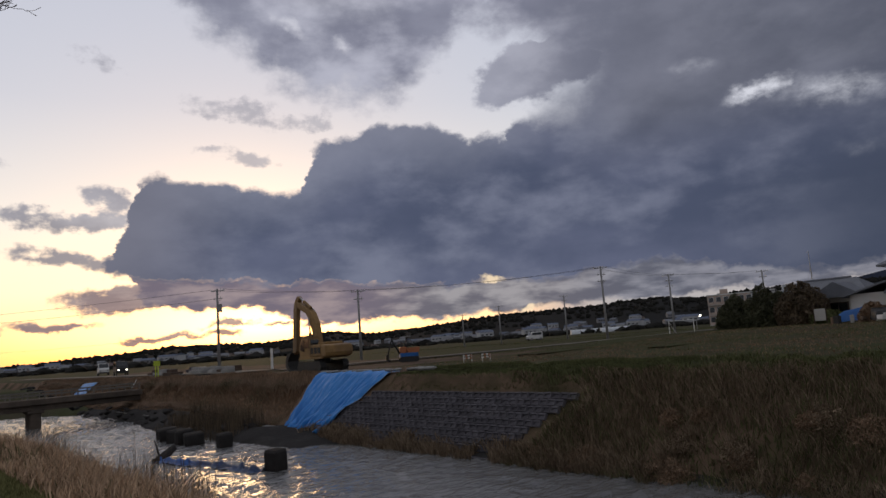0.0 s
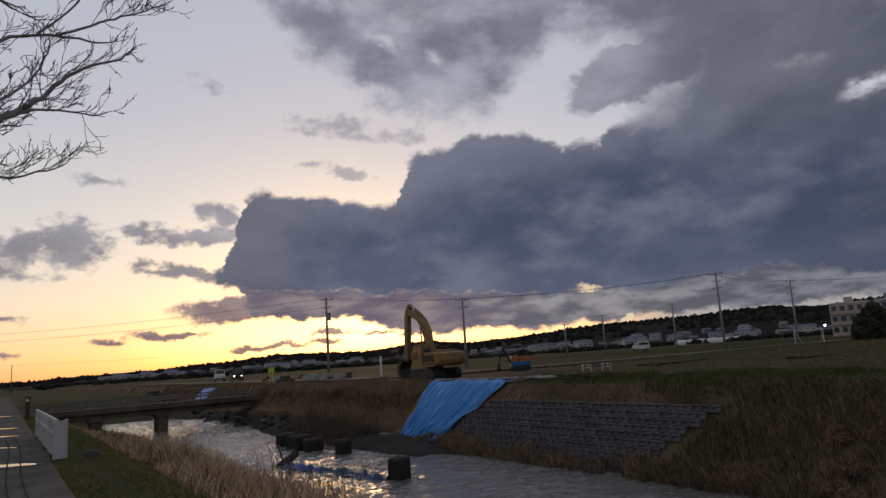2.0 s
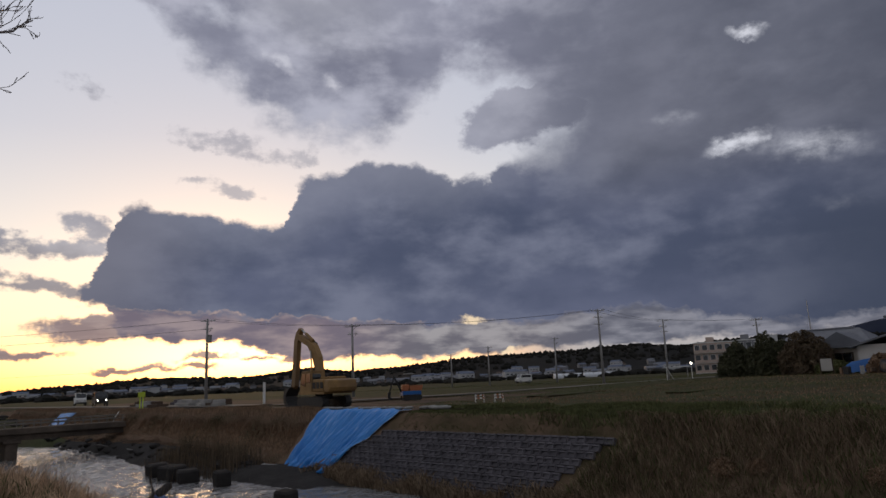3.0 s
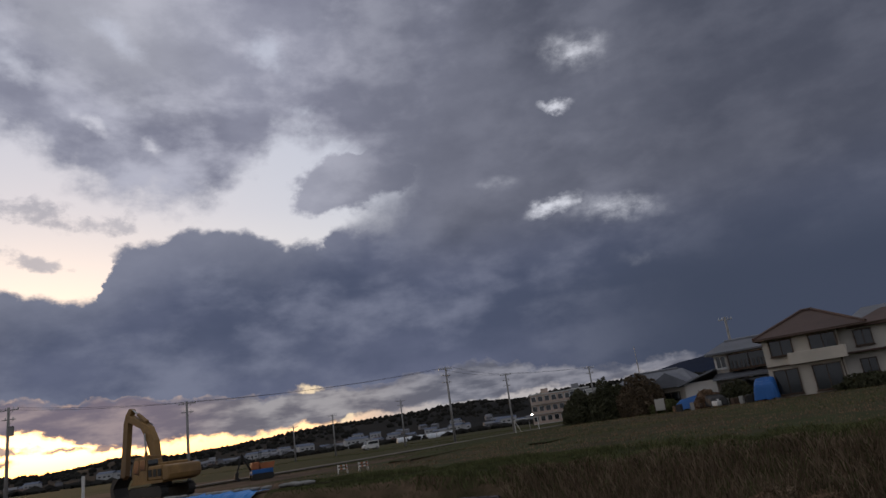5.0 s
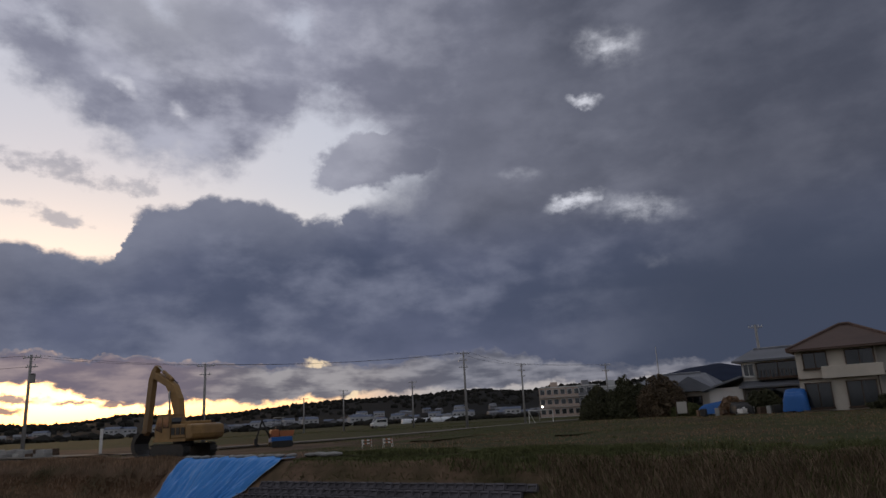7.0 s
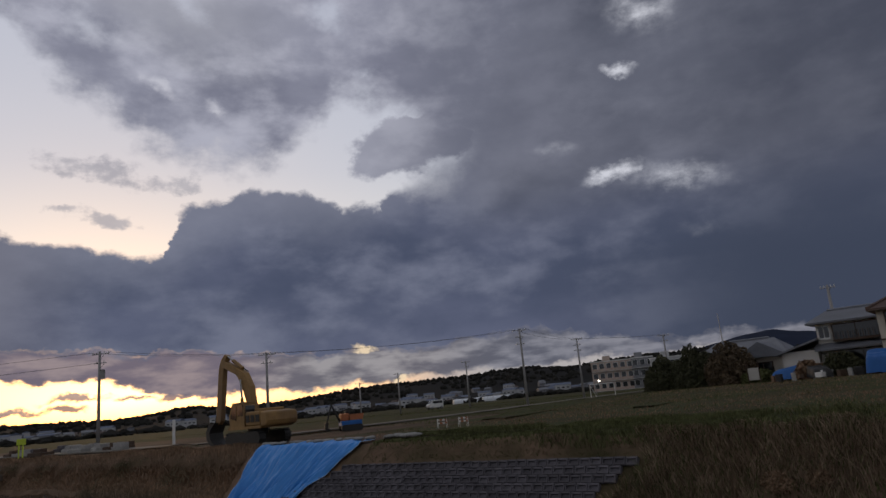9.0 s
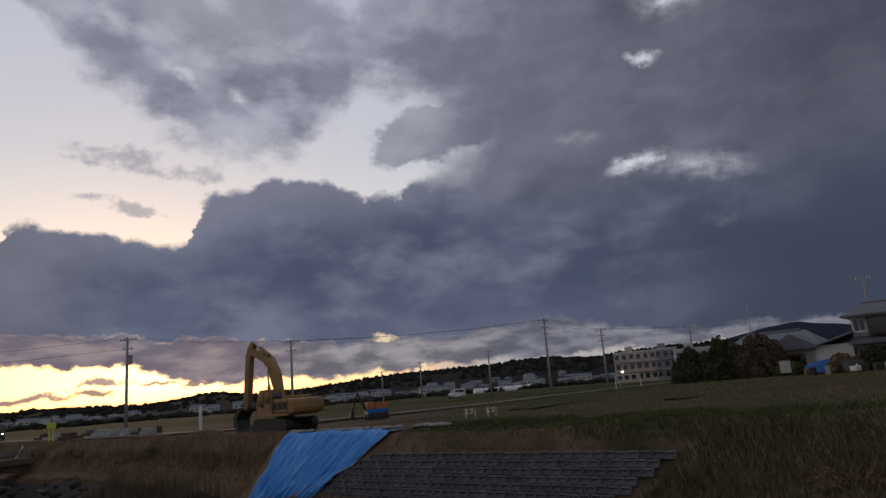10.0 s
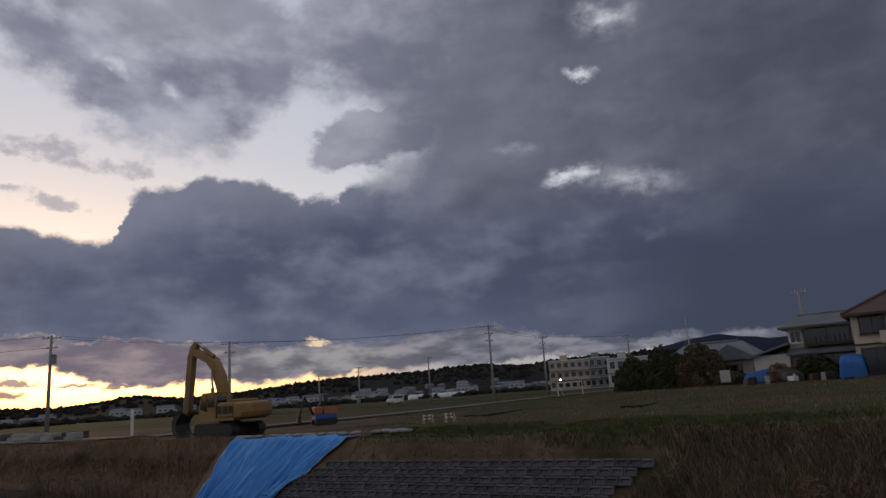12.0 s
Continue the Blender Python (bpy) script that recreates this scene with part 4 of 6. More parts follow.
    part("door_window", slab(B(), [(0.68, 1.75), (1.45, 1.95), (1.18, 2.82), (0.68, 2.82)], 0.03, pose(-1.345, 0, 0)), M_GLASS, cab)
    part("windscreen", box(B(), (0.84, 0.03, 0.9), (-0.84, 1.46, 2.45), (21, 0, 0)), M_GLASS, cab)
    part("rear_window", box(B(), (0.8, 0.03, 0.6), (-0.84, -0.29, 2.5)), M_GLASS, cab)
    part("cab_roof", box(B(), (1.02, 1.5, 0.08), (-0.84, 0.45, 2.98), bevel=0.03), M_YEL, cab)
    for a, b in (((-1.3, -0.35, 2.3), (-1.3, -0.35, 2.75)), ((-1.3, -0.35, 2.75), (-1.3, -2.0, 2.75)), ((-1.3, -2.0, 2.75), (-1.3, -2.0, 2.3))):
        part("handrail", rod(B(), a, b, 0.022, sides=6), M_YEL, t)
    boom = part("boom", slab(B(), [(0.35, 1.55), (0.75, 1.45), (1.15, 2.6), (1.65, 3.75), (2.2, 4.45), (3.95, 5.15), (4.05, 5.4), (3.8, 5.56), (2.3, 5.0), (1.35, 4.5), (0.75, 3.6)], 0.46, pose(0.2, 0, 0)), M_YEL, t, "bent yellow boom")
    bv = boom.modifiers.new("round", "BEVEL")
    bv.width, bv.segments = 0.04, 2
    stick = part("stick", slab(B(), [(3.35, 5.8), (3.6, 5.95), (4.02, 5.6), (4.3, 5.0), (4.72, 1.55), (4.48, 1.35), (4.15, 1.6), (3.75, 4.9)], 0.36, pose(0.2, 0, 0)), M_YEL, t, "long yellow dipper arm")
    bv = stick.modifiers.new("round", "BEVEL")
    bv.width, bv.segments = 0.03, 2
    for x in (-0.12, 0.52):
        part("boom_cylinder", rod(B(), (x, 1.5, 1.5), (x, 1.45, 2.9), 0.11, sides=10), M_YEL, t)
        part("boom_rod", rod(B(), (x, 1.45, 2.9), (x, 1.6, 4.1), 0.06, sides=8), M_STEEL, t)
    part("stick_cylinder", rod(B(), (0.2, 1.75, 4.85), (0.2, 2.8, 5.45), 0.12, sides=10), M_YEL, t)
    part("stick_rod", rod(B(), (0.2, 2.8, 5.45), (0.2, 3.45, 5.82), 0.06, sides=8), M_STEEL, t)
    part("bucket_cylinder", rod(B(), (0.2, 4.3, 5.0), (0.2, 4.62, 3.3), 0.09, sides=8), M_YEL, t)
    part("bucket_rod", rod(B(), (0.2, 4.62, 3.3), (0.2, 4.87, 2.0), 0.05, sides=8), M_STEEL, t)
    part("hydraulic_hose", rod(B(), (0.3, 1.3, 4.6), (0.3, 3.3, 5.6), 0.035, sides=5), M_BLK, t)
    part("link", rod(B(), (0.2, 4.87, 2.0), (0.2, 5.05, 1.35), 0.06, sides=6), M_BLK, t)
    bucket = part("bucket", slab(B(), [(4.35, 1.5), (5.05, 1.45), (5.35, 1.0), (5.35, 0.5), (5.05, 0.12), (4.5, -0.05), (3.85, 0.0), (4.55, 0.18), (4.9, 0.45), (5.0, 0.85), (4.75, 1.2)], 1.05, pose(0.2, 0, 0)), M_BLK, t, "dark worn steel bucket")
    for k in range(5):
        part("tooth", box(B(), (0.08, 0.26, 0.06), (-0.24 + 0.22 * k, 3.8, 0.0)), M_STEEL, bucket)
    # a middle-sized machine: the carriage is smaller than its long arm
    for o in t.children_recursive:
        if o.name.split(".")[0] not in ("boom", "stick", "boom_rod", "boom_cylinder", "stick_cylinder", "stick_rod", "bucket_cylinder", "bucket_rod", "hydraulic_hose", "link", "bucket", "tooth"):
            o.data.transform(Matrix.Scale(0.86, 4))
    return t


excavator((25.1, 42.15, 0.33), -1).scale = (0.93, 0.93, 0.93)


# ---- small crawler digger ----
def crawler_digger(at, turn):
    t = thing("crawler_digger", at, turn, "small blue and orange crawler digger on the bank", "crawler digger")
    for x in (-0.6, 0.6):
        oval = [(0.8 + 0.25 * math.cos(a), 0.26 + 0.25 * math.sin(a)) for a in np.linspace(-math.pi / 2, math.pi / 2, 7)]
        part("track", slab(B(), oval + [(-y, z) for y, z in oval[::-1]], 0.3, pose(x, 0, 0)), M_BLK, t)
    part("chassis", box(B(), (1.3, 2.0, 0.4), (0, 0, 0.62), bevel=0.05), M_BLUE, t, "blue painted chassis")
    part("engine_cover", box(B(), (1.1, 0.75, 0.6), (0, 0.6, 1.1), bevel=0.08), M_ORANGE, t, "faded orange engine cover")
    part("skip", slab(B(), [(-1.05, 0.85), (0.15, 0.85), (0.25, 1.3), (-1.2, 1.3)], 1.25), M_ORANGE, t)
    part("seat", box(B(), (0.5, 0.4, 0.3), (0, 0.3, 1.45), bevel=0.05), M_BLK, t)
    for x in (-0.5, 0.5):
        part("canopy_post", rod(B(), (x, 0.05, 1.2), (x, 0.05, 2.3), 0.03, sides=6), M_BLK, t)
    part("canopy", box(B(), (1.2, 0.9, 0.07), (0, 0.2, 2.32), bevel=0.02), M_CONC, t)
    part("arm_boom", rod(B(), (0.1, 0.95, 0.75), (0.1, 1.75, 2.15), 0.11, 0.08, 8), M_BLK, t, "dark digging arm")
    part("arm_stick", rod(B(), (0.1, 1.72, 2.2), (0.1, 2.25, 0.75), 0.08, 0.07, 8), M_BLK, t)
    part("arm_bucket", slab(B(), [(2.1, 0.8), (2.45, 0.75), (2.5, 0.3), (2.15, 0.1), (1.95, 0.2), (2.2, 0.4)], 0.45, pose(0.1, 0, 0)), M_BLK, t)
    part("control_post", rod(B(), (-0.4, 0.75, 1.3), (-0.4, 0.85, 1.85), 0.03, sides=6), M_BLK, t)
    return t


crawler_digger((33.4, 43.1, 0.37), 60).scale = (0.72, 0.72, 0.85)


# ---- shore of the worked river ----
def boulder_mesh(seed):
    bm = B()
    bmesh.ops.create_icosphere(bm, subdivisions=2, radius=1)
    for v in bm.verts:
        v.co *= 0.8 + 0.35 * noise.noise((v.co.x + seed * 3, v.co.y, v.co.z))
        v.co.z *= 0.65
    me = bpy.data.meshes.new("boulder")
    bm.to_mesh(me)
    bm.free()
    me.materials.append(M_DARKST)
    return me


BOULDERS = [boulder_mesh(s) for s in range(4)]
for i in range(110):
    y = rng.uniform(41, 112)
    x = 19.0 + rng.uniform(-1.0, 1.2)
    ob = new("boulder", BOULDERS[i % 4])
    s = rng.uniform(0.12, 0.5)
    ob.matrix_world = pose(x, y, max(land(x, y), WATER - 0.1) + 0.05, 0, 0, rng.uniform(0, 360)) @ Matrix.Diagonal((s * 1.3, s, s, 1))
    tagged(ob, "dark wet boulder lying along the shore", "boulder", "boulders along the shore")
for x, y, w, h, d in ((14.2, 27.9, 0.72, 1.25, 0.8), (15.7, 41.2, 1.1, 1.0, 1.1), (15.6, 42.5, 1.0, 1.2, 1.1), (15.8, 43.8, 1.2, 1.05, 1.2), (15.6, 45.2, 1.0, 1.15, 1.2), (15.8, 46.4, 0.9, 0.95, 1.0), (16.2, 38.0, 0.75, 1.1, 0.8)):
    b = part("bulk_bag", box(B(), (w, d, h * 0.75), (0, 0, h * 0.375), bevel=0.09), M_DARKST, None)
    b.matrix_world = pose(x, y, WATER - 0.05, 2, -3, rng.uniform(-22, 22))
    tagged(b, "dark full bulk bag standing at the water", "bulk bag", "bulk bags in the river")
# a sunken blue sheet with weed, stretched between the bags
V, F = [], []
for i in range(41):
    for j in range(9):
        u, v = i / 40, j / 8
        x, y = 12.4 + 1.4 * u + 0.9 * (v - 0.5) + 0.3 * noise.noise((u * 5, 3, 1)), 36.6 - 8.6 * u
        V.append((x, y, WATER + 0.02 + 0.20 * max(0, 1 - abs(v - 0.5) * 2.1) * (0.3 + 2.4 * noise.noise((u * 22, v * 4, 2))) + 0.05 * noise.noise((u * 30, v * 9, 4))))
F = [(i * 9 + j, i * 9 + j + 1, i * 9 + j + 10, i * 9 + j + 9) for i in range(40) for j in range(8)]
M_SODDEN = material("sodden_sheet", (0.016, 0.07, 0.23), 0.5, 0.5, 2.0, 0.2, second=(0.030, 0.034, 0.045))
sheet = mesh_object("floating_sheet", V, F, M_SODDEN, smooth=True)
tagged(sheet, "wet blue sheet floating along the river work", "sheet")
snag = part("driftwood", rod(rod(B(), (0, 0, -0.2), (1.3, 0.3, 0.35), 0.28, 0.18), (0.2, 0, 0.1), (0.3, 0.5, 0.9), 0.06, 0.03), M_DARKST)
snag.matrix_world = pose(12.1, 36.7, WATER + 0.1, 0, 0, 20)
tagged(snag, "black driftwood snag caught in the river", "driftwood")
# plank walk and pipes at the foot of the bank
walkway = thing("plank_walk", label="grey planks laid along the foot of the bank", category="plank walk")
for k in range(14):
    part("plank", box(B(), (0.5, 2.3, 0.06), (19.8 + 0.1 * rng.uniform(-1, 1), 40.4 + k * 2.36, -2.62), (0, 0, rng.uniform(-2, 2)), 0.01), M_CONC, walkway)
for k in range(3):
    p = part("pipe", rod(B(), (0, 0, 0), (1.0 + k, 9 - k, 0.12), 0.06, sides=8), M_ORANGE)
    p.matrix_world = pose(19.9 + 0.3 * k, 62 + 1.2 * k, -2.35)
    tagged(p, "orange plastic pipe lying on the bank", "pipe", "orange pipes on the shore")
ladder = part("survey_pole", rod(B(), (0, 0, 0), (2.1, 1.0, 3.1), 0.035, sides=6), M_WHITE)
ladder.matrix_world = pose(20.7, 75, -2.9)
tagged(ladder, "thin white pole leaning on the bank", "pole")
for at in ((23.9, 72.6, 0.36), (24.1, 74.0, 0.36)):
    m = thing("marker_post", at, 0, "yellow-green marker post on the bank top", "marker post", "marker posts on the bank")
    part("post", rod(B(), (0, 0, 0), (0, 0, 1.5), 0.07, 0.05, 8), M_LIME, m)
    part("panel", box(B(), (0.4, 0.05, 0.5), (0, 0, 1.35), bevel=0.01), M_LIME, m)
wp = part("white_post", rod(B(), (0, 0, 0), (0, 0, 1.9), 0.12, 0.12, 10), M_WHITE)
wp.matrix_world = pose(30.3, 60.2, 0.4)
tagged(wp, "white round marker post at the road", "post")


# ---- farm houses ----
def hip_roof(bm, x0, x1, y0, y1, z, h, inset_x, inset_y, over=0.55, thick=0.16):
    """A hipped roof with a thick eave; the insets bring the ridge in from each side."""
    X0, X1, Y0, Y1 = x0 - over, x1 + over, y0 - over, y1 + over
    lo = [bm.verts.new(p) for p in ((X0, Y0, z), (X1, Y0, z), (X1, Y1, z), (X0, Y1, z))]
    ev = [bm.verts.new(p) for p in ((X0, Y0, z + thick), (X1, Y0, z + thick), (X1, Y1, z + thick), (X0, Y1, z + thick))]
    xm = (x0 + x1) / 2
    hi = [bm.verts.new((xm, Y0 + inset_y, z + h)), bm.verts.new((xm, Y1 - inset_y, z + h))]
    bm.faces.new(lo[::-1])
    for i in range(4):
        bm.faces.new((lo[i], lo[(i + 1) % 4], ev[(i + 1) % 4], ev[i]))
    bm.faces.new((ev[0], ev[1], hi[0])), bm.faces.new((ev[2], ev[3], hi[1]))
    bm.faces.new((ev[1], ev[2], hi[1], hi[0])), bm.faces.new((ev[3], ev[0], hi[0], hi[1]))
    return bm


def ridge_caps(house, a, b, mat):
    part("ridge_cap", rod(B(), a, b, 0.13, sides=6), mat, house)


def window_on(house, face, c, z, w, h, mat=None, divided=True):
    """A window on the wall x = face (seen from -x), centred at y = c."""
    mat = mat or M_WHITE
    fr = B()
    for dy, dz, sy, sz in ((0, h / 2, w + 0.14, 0.08), (0, -h / 2, w + 0.14, 0.10), (-w / 2, 0, 0.08, h), (w / 2, 0, 0.08, h)):
        box(fr, (0.16, sy, sz), (face - 0.07, c + dy, z + dz))
    win = part("window", fr, mat, house)
    part("pane", box(B(), (0.03, w - 0.06, h - 0.06), (face - 0.03, c, z)), M_GLASS, win)
    if divided:
        part("mullion", box(B(), (0.10, 0.05, h), (face - 0.08, c, z)), mat, win)
    part("sill", box(B(), (0.24, w + 0.24, 0.06), (face - 0.12, c, z - h / 2 - 0.08)), mat, win)
    return win


# the two-storey plastered house with a brown hipped roof
G = 0.78
h = thing("house", (0, -1.25, 0), 0, "beige two-storey plastered house with a brown hipped roof", "house", "farm houses beside the fields")
part("wall", box(B(), (6.4, 5.6, 4.9), (65.7, 12.7, G + 2.45)), M_PLASTER, h)
part("wall", box(B(), (5.6, 8.0, 4.75), (66.2, 5.9, G + 2.37)), M_PLASTER2, h)
roof = part("roof", hip_roof(B(), 62.5, 69.2, 8.2, 15.5, G + 4.75, 2.15, 0, 3.9), M_ROOFB, h, "brown tiled hipped roof")
part("side_roof", hip_roof(B(), 63.4, 69.2, 1.6, 8.6, G + 4.6, 1.45, 0, 2.6), M_ROOFB, h)
ridge_caps(h, (65.85, 11.4, G + 6.95), (65.85, 12.3, G + 6.95), M_ROOFB)
for x, y, y2 in ((62.0, 16.0, 12.2), (62.0, 7.7, 11.5), (69.7, 16.0, 12.2)):
    ridge_caps(h, (x, y, G + 4.95), (65.85, y2, G + 6.95), M_ROOFB)
for c, z, w, hh in ((14.1, 3.95, 1.7, 1.25), (11.0, 3.95, 1.9, 1.25), (14.2, 1.2, 1.8, 1.95), (11.2, 1.2, 2.0, 1.95)):
    window_on(h, 62.5, c, G + z, w, hh, M_WOOD)
for c, z, w, hh in ((8.2, 3.8, 1.2, 1.2), (5.8, 3.8, 1.2, 1.2), (8.3, 1.6, 1.1, 1.1), (3.4, 3.8, 1.2, 1.2)):
    window_on(h, 63.4, c, G + z, w, hh, M_WOOD)
d = part("door", box(B(), (0.12, 0.95, 2.05), (63.36, 6.2, G + 1.05), bevel=0.01), M_WOOD, h, "dark wooden house door")
part("door_handle", rod(B(), (63.24, 5.85, G + 0.95), (63.24, 5.85, G + 1.15), 0.025, sides=6), M_STEEL, d)
part("canopy", box(B(), (1.0, 8.0, 0.14), (63.0, 5.9, G + 2.72), bevel=0.02), M_ROOFB, h)
part("balcony", box(B(), (0.7, 4.2, 0.95), (62.2, 11.6, G + 2.95), bevel=0.02), M_PLASTER, h, "beige plastered balcony front")
part("band", box(B(), (0.2, 5.6, 0.12), (62.4, 12.7, G + 2.5)), M_WOOD, h)
part("gutter", rod(B(), (61.9, 1.5, G + 4.75), (61.9, 16.0, G + 4.75), 0.06, sides=6), M_WOOD, h)
part("downpipe", rod(B(), (62.4, 10.0, G), (62.4, 10.0, G + 4.7), 0.04, sides=6), M_WOOD, h)

# the older two-storey house with a lean-to roof
h = thing("house", (0, -0.8, 0), 0, "cream two-storey house with grey tiles and a lean-to", "house", "farm houses beside the fields")
part("wall", box(B(), (6.5, 6.2, 4.6), (72.2, 17.4, G + 2.3)), M_PLASTER2, h)
part("roof", hip_roof(B(), 69.0, 75.4, 14.3, 20.5, G + 4.6, 1.3, 0, 1.2, 0.7), M_ROOFG, h, "grey tiled roof")
ridge_caps(h, (72.2, 14.9, G + 5.95), (72.2, 19.8, G + 5.95), M_ROOFG)
part("lean_to_wall", box(B(), (6.2, 3.0, 2.4), (71.0, 22.0, G + 1.2)), M_PLASTER2, h)
part("lean_to_roof", slab(B(), [(20.4, G + 3.35), (20.4, G + 3.2), (24.0, G + 2.15), (24.0, G + 2.3)], 7.4, pose(71.0, 0, 0)), M_ROOFG, h)
part("porch_roof", slab(B(), [(0, 0), (1.5, -0.55), (1.5, -0.42), (0, 0.14)], 6.6, pose(69.0, 17.4, G + 2.75, 0, 0, 90)), M_ROOFG, h)
win = window_on(h, 68.95, 17.4, G + 3.75, 3.6, 1.35, M_WOOD)
window_on(h, 68.95, 19.9, G + 3.85, 0.9, 1.1, M_WHITE)
window_on(h, 68.95, 17.2, G + 1.15, 3.4, 1.9, M_WOOD)
part("balcony", box(B(), (0.8, 3.9, 0.12), (68.55, 17.2, G + 2.98)), M_WOOD, h)
for k in range(11):
    part("baluster", box(B(), (0.04, 0.05, 0.75), (68.2, 15.3 + 0.38 * k, G + 3.4)), M_WOOD, h)

# the tiled bungalow behind the hedge
h = thing("house", (0, 1.1, 0), 0, "low grey-tiled farm house with a front gable", "house", "farm houses beside the fields")
part("wall", box(B(), (6.0, 8.6, 2.4), (79.5, 27.6, G + 1.2)), M_PLASTER2, h)
part("roof", hip_roof(B(), 76.2, 82.8, 23.0, 32.2, G + 2.35, 2.1, 0, 2.2, 0.7), M_ROOFG, h, "grey tiled hipped roof")
ridge_caps(h, (79.5, 25.0, G + 4.5), (79.5, 30.4, G + 4.5), M_ROOFG)
part("gable_wall", slab(B(), [(-1.9, 0), (1.9, 0), (1.9, 2.2), (0, 3.3), (-1.9, 2.2)], 3.0, pose(75.8, 24.8, G)), M_PLASTER, h)
g = gable_mesh(B(), 3.6, 4.4, 2.25, 1.55, 0.5)
gr = part("gable_roof", g, M_ROOFG, h)
gr.matrix_basis = pose(75.7, 24.8, G + 0.12)
window_on(h, 74.25, 24.8, G + 1.2, 1.8, 1.3, M_WOOD)
window_on(h, 76.45, 29.0, G + 1.3, 2.4, 1.3, M_WOOD)

# a roof behind at the edge of the hamlet
h = thing("house", (0, 0, 0), 0, "grey-roofed house standing behind the beige one", "house", "farm houses beside the fields")
part("wall", box(B(), (7, 10, 5.4), (82, 4, G + 2.7)), M_PLASTER2, h)
part("roof", hip_roof(B(), 78.5, 85.5, -1, 9, G + 5.4, 2.2, 0, 2.5), M_ROOFG, h)


# ---- garden clutter ----
def covered_heap(name, at, turn, size, mat, label, category, seed):
    """Goods under a sheet that hangs in folds to the ground."""
    bm = B()
    bmesh.ops.create_grid(bm, x_segments=22, y_segments=22, size=1)
    for v in bm.verts:
        x, y = v.co.x, v.co.y
        k = max(abs(x), abs(y)) ** 14
        fold = 0.06 * noise.noise((x * 5, y * 5, seed)) + 0.05 * math.sin(14 * (x + y)) * k
        v.co = (x * size[0] / 2 * (1 + fold), y * size[1] / 2 * (1 + fold), size[2] * (1 - k * 0.92) * (1 - 0.22 * x * (seed % 3 - 1)) + 0.12 * noise.noise((x * 2, y * 2, seed + 3)))
    ob = part(name, bm, mat, smooth=True)
    ob.matrix_world = pose(*at, 0, 0, turn)
    return tagged(ob, label, category)


covered_heap("covered_cart", (67.8, 21.8, G), 80, (3.6, 1.7, 1.15), M_BLUE, "small cart under a blue plastic sheet", "covered cart", 2)
covered_heap("covered_rack", (61.3, 14.6, G), 0, (1.1, 1.8, 1.55), M_BLUE, "storage rack wrapped in a blue sheet by the wall", "covered rack", 6)
covered_heap("covered_heap", (65.0, 19.5, G), 30, (2.2, 1.6, 0.9), M_BLK, "dark covered heap in the farm yard", "covered heap", 9)
screen = thing("sign_board", (67.6, 25.3, G), -70, "pale wooden screen leaning in the farm yard", "board", "")
part("panel", box(B(), (0.9, 0.06, 1.1), (0, 0, 0.8), (8, 0, 0), 0.02), M_PLASTER2, screen)
part("post", box(B(), (0.08, 0.1, 1.9), (-0.5, 0, 0.95)), M_WOOD, screen)
part("post", box(B(), (0.08, 0.1, 1.9), (0.5, 0, 0.95)), M_WOOD, screen)
rngc = random.Random(21)
for i in range(14):
    b = part("crate", box(B(), (rngc.uniform(0.4, 0.9), rngc.uniform(0.3, 0.6), rngc.uniform(0.3, 0.8)), (0, 0, 0.3), bevel=0.03), (M_BLK, M_WOOD, M_CONC, M_WHITE)[i % 4])
    b.matrix_world = pose(62.5 + rngc.uniform(-1.5, 3.0), 15.0 + rngc.uniform(0, 7.5), G - 0.04, 0, 0, rngc.uniform(0, 90))
    tagged(b, "worn storage crate in the farm yard", "crate", "crates in the yard")

# white pipe frame on the field
fr = thing("goal_frame", (82.5, 33.6, G), -62, "white tubular goal frame standing on the field", "goal frame")
part("post", rod(B(), (-1.5, 0, 0), (-1.5, 0, 1.75), 0.05, sides=8), M_WHITE, fr)
part("post", rod(B(), (1.5, 0, 0), (1.5, 0, 1.75), 0.05, sides=8), M_WHITE, fr)
part("bar", rod(B(), (-1.55, 0, 1.75), (1.55, 0, 1.75), 0.05, sides=8), M_WHITE, fr)
part("stay", rod(B(), (-1.5, 0, 1.7), (-0.7, 1.0, 0), 0.04, sides=8), M_WHITE, fr)
fr.location = (80.2, 46.6, 0.40)


def street_lamp(at, h, turn, label):
    t = thing("street_lamp", at, turn, label, "street lamp", "lit street lamps")
    part("pole", rod(B(), (0, 0, 0), (0, 0, h), 0.08, 0.05, 8), M_POLE, t)
    part("arm", rod(B(), (0, 0, h - 0.1), (0, -0.9, h + 0.1), 0.03, sides=6), M_POLE, t)
    bm = B()
    bmesh.ops.create_uvsphere(bm, u_segments=10, v_segments=8, radius=0.2, matrix=pose(0, -0.95, h))
    part("lamp", bm, M_LAMP, t, "glowing white lamp")
    return t


street_lamp((129.3, 71.6, 0.36), 2.7, 60, "lit street lamp beside the far buildings")
street_lamp((86.0, 25.4, G), 3.1, 90, "lit street lamp behind the farm houses")
street_lamp((86.5, 24.7, G), 3.1, 90, "lit street lamp behind the farm houses")


